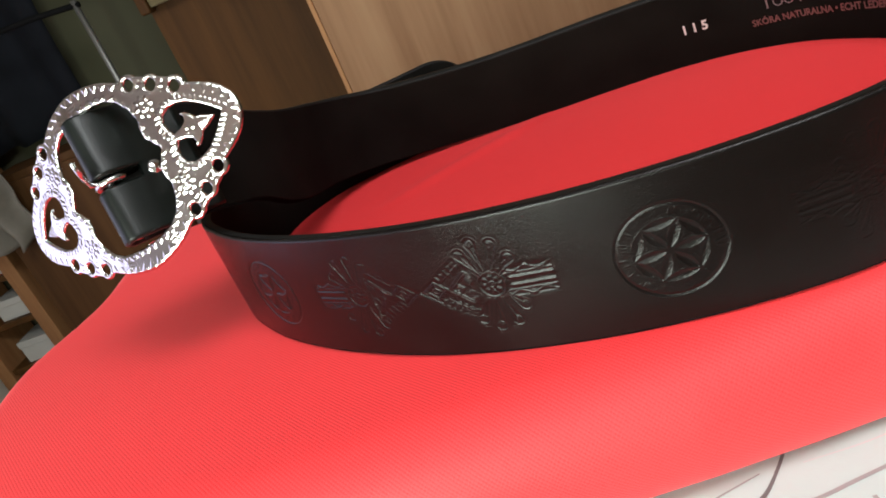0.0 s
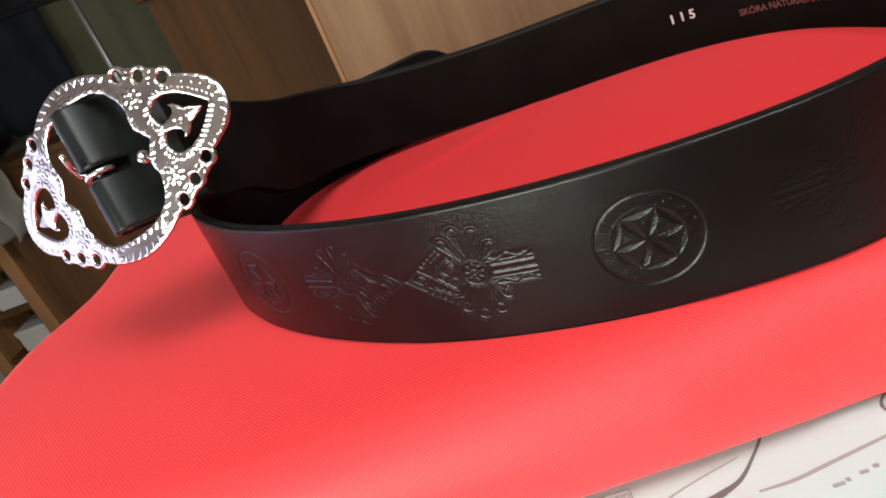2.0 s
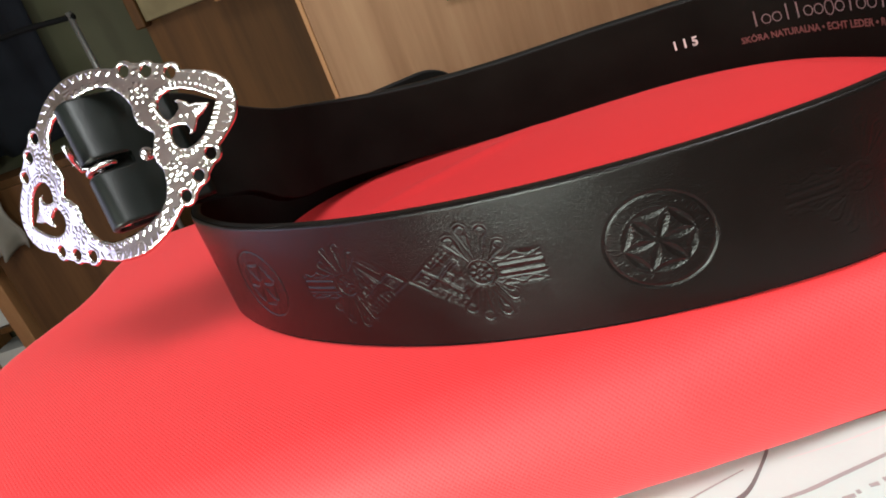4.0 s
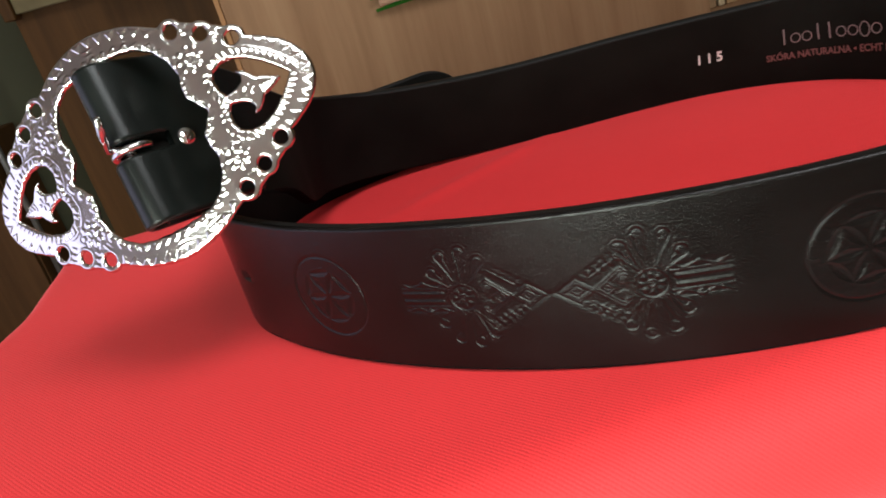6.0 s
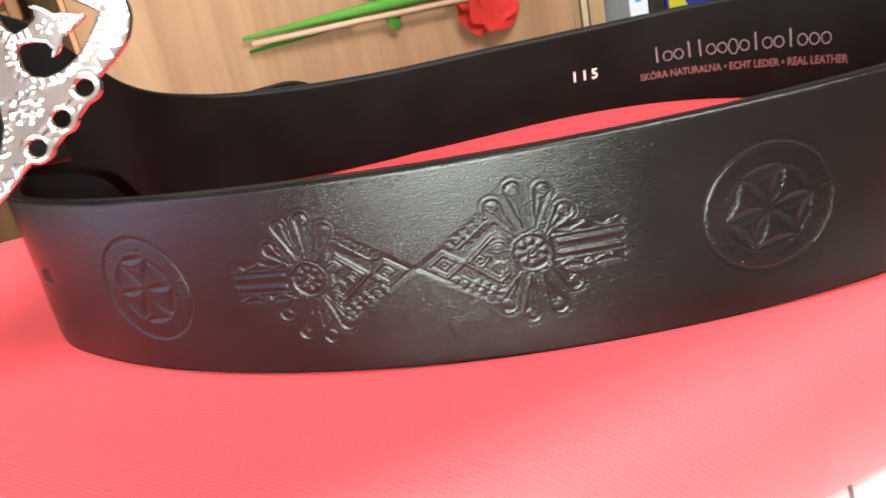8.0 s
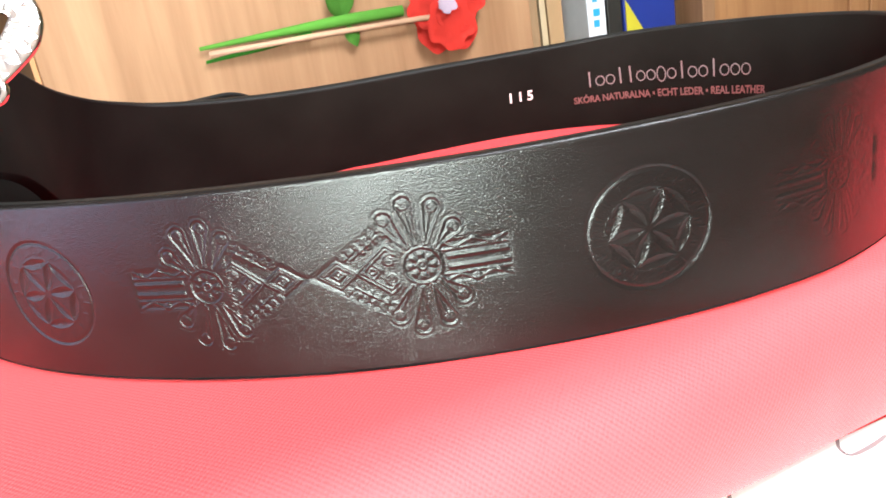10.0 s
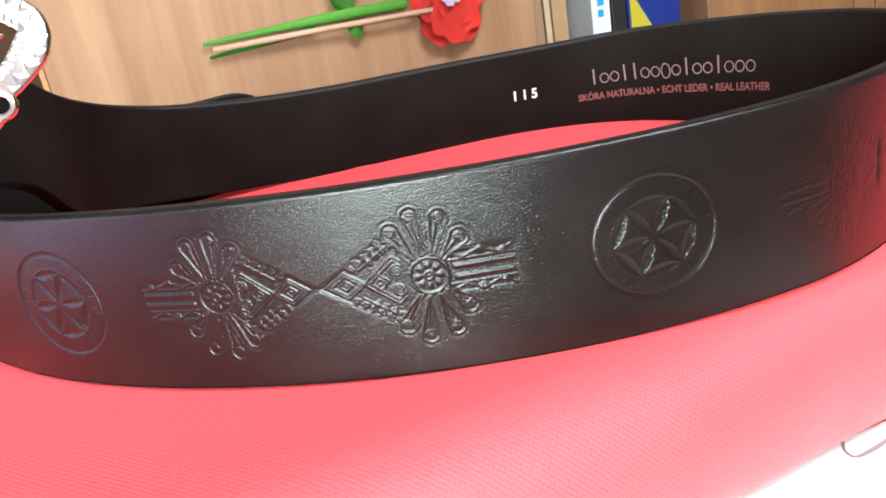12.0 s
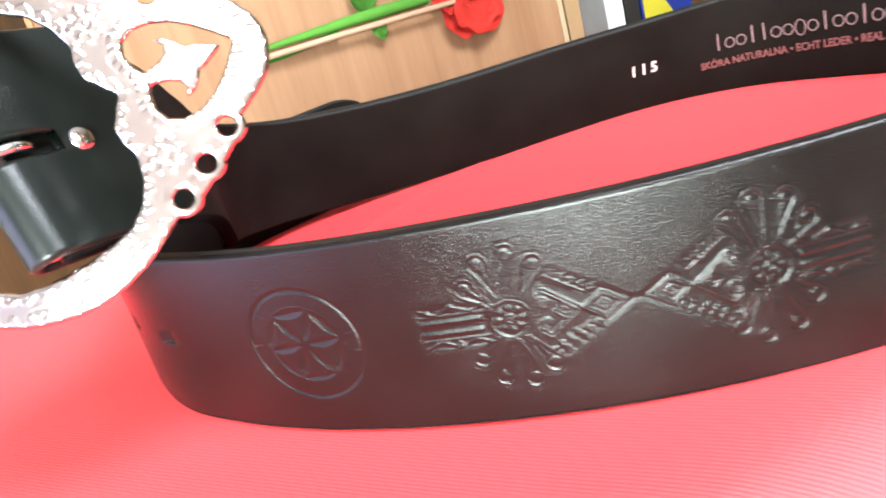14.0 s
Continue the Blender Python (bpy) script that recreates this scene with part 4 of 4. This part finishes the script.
def rose():
    y = 1.068
    r = thing("felt_rose", "red felt rose with green leaves fixed on the pale board", "decoration", at=(0.30, 1.08, 0.045))

    def add(name, bm, mat, label="", smooth=True):
        ob = part(name, bm, mat, r, label, smooth)
        ob.matrix_parent_inverse = Matrix.Translation((-0.30, -1.08, -0.045))
        return ob

    add("stick", tube([(-0.012, y - 0.006, 0.049), (0.13, y - 0.008, 0.049), (0.285, y - 0.010, 0.047)], 0.0036), STICK, "thin brown wooden stick")
    add("stem", tube([(-0.022, y + 0.002, 0.057), (0.07, y, 0.060), (0.16, y - 0.001, 0.062), (0.245, y - 0.001, 0.061)], [0.0025, 0.0045, 0.0075, 0.0075], 12), FELT_GREEN, "green felt stem")
    add("stem_tail", tube([(-0.018, y + 0.004, 0.040), (0.05, y + 0.003, 0.045), (0.12, y + 0.001, 0.052)], [0.002, 0.0035, 0.004], 10), FELT_DARK)
    for x, z, ang, ln, wd in ((0.165, 0.064, 118, 0.040, 0.020), (0.158, 0.064, 62, 0.052, 0.024), (0.168, 0.055, -75, 0.030, 0.019)):
        m = Matrix.Translation((x, y - 0.001, z)) @ pose(0, 0, 0, 90, 0, 0) @ pose(0, 0, 0, 0, 0, ang)
        add("leaf", leaf_bm(ln, wd, m), FELT_GREEN)
    for k, (px, pz, rad, mat) in enumerate(((0.0, 0.0, 0.050, FELT_RED), (-0.014, 0.018, 0.036, FELT_RED), (0.016, 0.014, 0.036, FELT_RED), (0.002, -0.012, 0.034, FELT_RED), (0.0, 0.014, 0.013, FELT_PALE))):
        bm = bmesh.new()
        c = Vector((0.303 + px, y - 0.002 - 0.0035 * k, 0.047 + pz))
        rim, mid = [], []
        n = 48
        for i in range(n):
            a = 2 * math.pi * i / n
            w = rad * (1 + 0.09 * math.sin(a * 5 + k) + 0.05 * math.sin(a * 9 + 2 * k))
            rim.append(bm.verts.new(c + Vector((w * math.cos(a), -0.004 - 0.003 * math.sin(a * 5 + k), w * math.sin(a)))))
            mid.append(bm.verts.new(c + Vector((w * 0.6 * math.cos(a), -0.001, w * 0.6 * math.sin(a)))))
        hub = bm.verts.new(c)
        for i in range(n):
            j = (i + 1) % n
            bm.faces.new((rim[i], rim[j], mid[j], mid[i]))
            bm.faces.new((mid[i], mid[j], hub))
        bmesh.ops.solidify(bm, geom=bm.faces[:], thickness=0.002)
        add("petal" if k < 4 else "flower_heart", bm, mat)


rose()


def cabinet(name, label, lo, hi, mat, doors, framed=True):
    """A carcass with doors set proud of its front, each with a raised frame."""
    c = thing(name, label, "cabinet", at=((lo[0] + hi[0]) / 2, lo[1], lo[2]))
    inv = Matrix.Translation(c.location).inverted()
    ob = part("carcass", box((lo[0], lo[1] + 0.02, lo[2]), hi, 0.003), mat, c)
    ob.matrix_parent_inverse = inv
    w = (hi[0] - lo[0]) / doors
    for k in range(doors):
        a, b = lo[0] + k * w + 0.003, lo[0] + (k + 1) * w - 0.003
        d = part("door", box((a, lo[1] + 0.004, lo[2] + 0.05), (b, lo[1] + 0.0195, hi[2] - 0.02), 0.002), mat, c)
        d.matrix_parent_inverse = inv
        if not framed:
            continue
        bm = bmesh.new()
        for q in (((a, lo[2] + 0.05), (a + 0.05, hi[2] - 0.02)), ((b - 0.05, lo[2] + 0.05), (b, hi[2] - 0.02)), ((a + 0.05, lo[2] + 0.05), (b - 0.05, lo[2] + 0.11)), ((a + 0.05, hi[2] - 0.08), (b - 0.05, hi[2] - 0.02))):
            add_box(bm, (q[0][0], lo[1] - 0.006, q[0][1]), (q[1][0], lo[1] + 0.0035, q[1][1]), 0.002, 1)
        f = part("door_frame", bm, mat, d)
    return c


cabinet("brown_wardrobe", "tall dark brown wooden wardrobe standing against the wall", (-0.74, 1.80, Z0), (-0.13, 2.08, 1.3), BROWN, 1, False)
cabinet("wooden_cabinet", "warm brown wooden cupboard beside the bookshelf", (0.93, 1.36, Z0), (1.75, 1.80, 0.9), OAK, 2)


CHEST = wood("chest_wood", (0.06, 0.026, 0.008), (0.12, 0.055, 0.018), 0.6)


def low_chest():
    return cabinet("low_chest", "low brown wooden chest against the green wall", (-1.46, 1.86, Z0), (-0.96, 2.08, -0.06), CHEST, 1, False)


low_chest()


def lamp_stand():
    l = thing("lamp_stand", "thin grey metal lamp stand with a dark arm", "floor lamp", at=(-0.912, 1.84, Z0))
    inv = Matrix.Translation(l.location).inverted()
    for name, bm, mat in (("rod", tube([(-0.912, 1.84, Z0 + 0.02), (-0.912, 1.84, 0.0), (-0.912, 1.84, 0.255)], 0.0075), DULL_STEEL),
                          ("arm", tube([(-0.902, 1.84, 0.242), (-1.03, 1.84, 0.255), (-1.2, 1.84, 0.26)], 0.007), material("dark_metal", (0.008, 0.008, 0.008), 0.8, 0.0, 0.1)),
                          ("foot", box((-1.04, 1.80, Z0), (-0.83, 1.88, Z0 + 0.02), 0.004), material("dark_foot", (0.03, 0.03, 0.03), 0.5))):
        part(name, bm, mat, l, "", True).matrix_parent_inverse = inv


lamp_stand()


def side_shelf():
    s = thing("side_shelf", "wooden shelf unit holding white boxes", "shelf", at=(-1.6, 1.9, Z0))
    inv = Matrix.Translation(s.location).inverted()
    for x in (-1.55, -1.78):
        part("post", box((x, 1.88, Z0), (x + 0.045, 2.08, 0.0), 0.003), OAK, s).matrix_parent_inverse = inv
    for z in (-0.62, -0.47, -0.33, -0.16, -0.02):
        part("shelf_board", box((-1.735, 1.89, z), (-1.551, 2.08, z + 0.018), 0.002), BROWN, s).matrix_parent_inverse = inv


side_shelf()
WHITE_CARD = plaster("white_card", (0.55, 0.55, 0.50), 0.6)
for z, h, w in ((-0.452, 0.06, 0.10), (-0.602, 0.07, 0.12), (-0.312, 0.07, 0.11), (-0.142, 0.05, 0.12)):
    b = thing("white_box", "small off-white cardboard box lying on the wooden shelf", "box", "boxes on the shelf", at=(-1.62, 1.96, z))
    part("carton", box((-w / 2, -0.05, 0), (w / 2, 0.06, h), 0.003), WHITE_CARD, b)
    part("lid", box((-w / 2 - 0.002, -0.052, h - 0.018), (w / 2 + 0.002, 0.062, h + 0.003), 0.002), WHITE_CARD, b)


def hanging(name, label, mat, x0, x1, z0, z1, y, seed):
    """A cloth that hangs in soft folds."""
    nu, nz = 40, 24
    verts, faces = [], []
    for i in range(nu):
        for k in range(nz):
            u, v = i / (nu - 1), k / (nz - 1)
            fold = 0.025 * math.sin(u * 17 + seed + 1.2 * v) + 0.02 * noise.noise((u * 5, v * 3, seed))
            verts.append((x0 + (x1 - x0) * u + 0.015 * noise.noise((v * 4, u, seed)), y + fold, z0 + (z1 - z0) * v + 0.02 * noise.noise((u * 6, seed, 0)) * (1 - v)))
    faces = [(i * nz + k, (i + 1) * nz + k, (i + 1) * nz + k + 1, i * nz + k + 1) for i in range(nu - 1) for k in range(nz - 1)]
    ob = mesh_object(name, verts, faces, mat)
    mod = ob.modifiers.new("thick", "SOLIDIFY")
    mod.thickness = 0.004
    return tagged(ob, label, "clothes")


hanging("hanging_coat", "dark navy coat hanging against the wall", cloth("navy_cloth", (0.010, 0.012, 0.016)), -1.62, -1.10, -0.02, 1.1, 2.02, 1.0)
hanging("pale_cloth", "crumpled off-white cloth hanging beside the chest", cloth("pale_linen", (0.25, 0.23, 0.19)), -1.52, -1.32, -0.24, 0.06, 1.80, 4.0)


def lattice():
    f = thing("wooden_lattice", "carved wooden frame with dark slots hanging beside the board", "frame", at=(-0.45, 1.70, 0.09))
    inv = Matrix.Translation(f.location).inverted()
    x0, x1, z0, z1 = -0.525, -0.385, 0.155, 0.48
    for lo, hi in (((x0, z0), (x0 + 0.022, z1)), ((x1 - 0.022, z0), (x1, z1)), ((x0 + 0.0225, z0), (x1 - 0.0225, z0 + 0.022)), ((x0 + 0.0225, z1 - 0.022), (x1 - 0.0225, z1)), (((x0 + x1) / 2 - 0.011, z0 + 0.0225), ((x0 + x1) / 2 + 0.011, z1 - 0.0225))):
        part("bar", box((lo[0], 1.70, lo[1]), (hi[0], 1.725, hi[1]), 0.004), OAK, f).matrix_parent_inverse = inv
    part("backing", box((x0 + 0.004, 1.7255, z0 + 0.004), (x1 - 0.004, 1.793, z1 - 0.004)), BROWN, f).matrix_parent_inverse = inv


lattice()


def picture():
    p = thing("woven_panel", "greyish tan woven panel in a dark frame hung on the wardrobe", "wall panel", at=(-0.63, 1.76, 0.13))
    inv = Matrix.Translation(p.location).inverted()
    part("panel", box((-0.715, 1.765, 0.170), (-0.54, 1.793, 0.50), 0.003), cloth("tan_weave", (0.24, 0.19, 0.10)), p).matrix_parent_inverse = inv
    part("frame_strip", box((-0.74, 1.755, 0.160), (-0.7155, 1.793, 0.51), 0.004), BROWN, p).matrix_parent_inverse = inv


picture()


def bookshelf():
    s = thing("bookshelf", "open wooden bookshelf holding books and folders", "bookshelf", at=(0.70, 1.36, Z0))
    inv = Matrix.Translation(s.location).inverted()
    for x in (0.46, 0.885):
        part("side", box((x, 1.30, Z0), (x + 0.028, 1.62, 0.9), 0.002), BEECH, s).matrix_parent_inverse = inv
    for z in (-0.75, -0.40, -0.155, 0.28, 0.62):
        part("shelf_board", box((0.4885, 1.31, z), (0.8845, 1.62, z + 0.02), 0.002), BEECH, s).matrix_parent_inverse = inv
    part("back", box((0.4885, 1.6205, Z0), (0.8845, 1.63, 0.9)), BROWN, s).matrix_parent_inverse = inv


bookshelf()


def book(x, w, h, mat, label, y=1.35, depth=0.2):
    b = thing("book", label, "book", "books on the shelf", at=(x, y, -0.1345))
    part("cover", box((0, 0, 0), (w, depth, h), 0.002), mat, b)
    part("pages", box((0.002, 0.004, h + 0.0003), (w - 0.002, depth - 0.002, h + 0.0013)), WHITE_CARD, b)
    return b


def paint(name, colour, rough=0.45):
    m = material(name, colour, rough)
    tint(m, noise_tex(m, coords(m), 9, 4.0), [(0.3, tuple(c * 0.8 for c in colour)), (0.7, colour)])
    return m


book(0.492, 0.03, 0.36, BROWN, "thin brown wooden box standing on the shelf")
book(0.528, 0.045, 0.33, paint("cardboard", (0.36, 0.22, 0.11), 0.7), "brown cardboard folder standing on the shelf")
book(0.577, 0.012, 0.30, paint("cream_cover", (0.60, 0.46, 0.28)), "thin cream book standing on the shelf")
book(0.592, 0.030, 0.34, paint("tan_cover", (0.45, 0.28, 0.14)), "tan book standing on the shelf")
white = book(0.672, 0.038, 0.30, paint("white_cover", (0.75, 0.77, 0.80)), "white book with blue print on its spine")
bm = bmesh.new()
for z, w in ((0.10, 0.012), (0.12, 0.014), (0.145, 0.010), (0.165, 0.014)):
    add_box(bm, (0.012, -0.0006, z), (0.012 + w, -0.0001, z + 0.013))
part("spine_print", bm, paint("blue_print", (0.03, 0.35, 0.60)), white)
book(0.714, 0.030, 0.31, paint("black_cover", (0.02, 0.018, 0.015)), "black book standing on the shelf")
blue = book(0.748, 0.112, 0.29, paint("blue_cover", (0.012, 0.03, 0.22)), "dark blue book with a yellow corner shape on its cover")
bm = bmesh.new()
corner = ((0.004, 0.02), (0.075, 0.02), (0.004, 0.14))
front, back = ([bm.verts.new((x, y, z)) for x, z in corner] for y in (-0.0014, -0.0002))
bm.faces.new(front)
bm.faces.new(back[::-1])
for k in range(3):
    bm.faces.new((front[k], back[k], back[(k + 1) % 3], front[(k + 1) % 3]))
part("cover_print", bm, paint("yellow_print", (0.55, 0.48, 0.03)), blue)
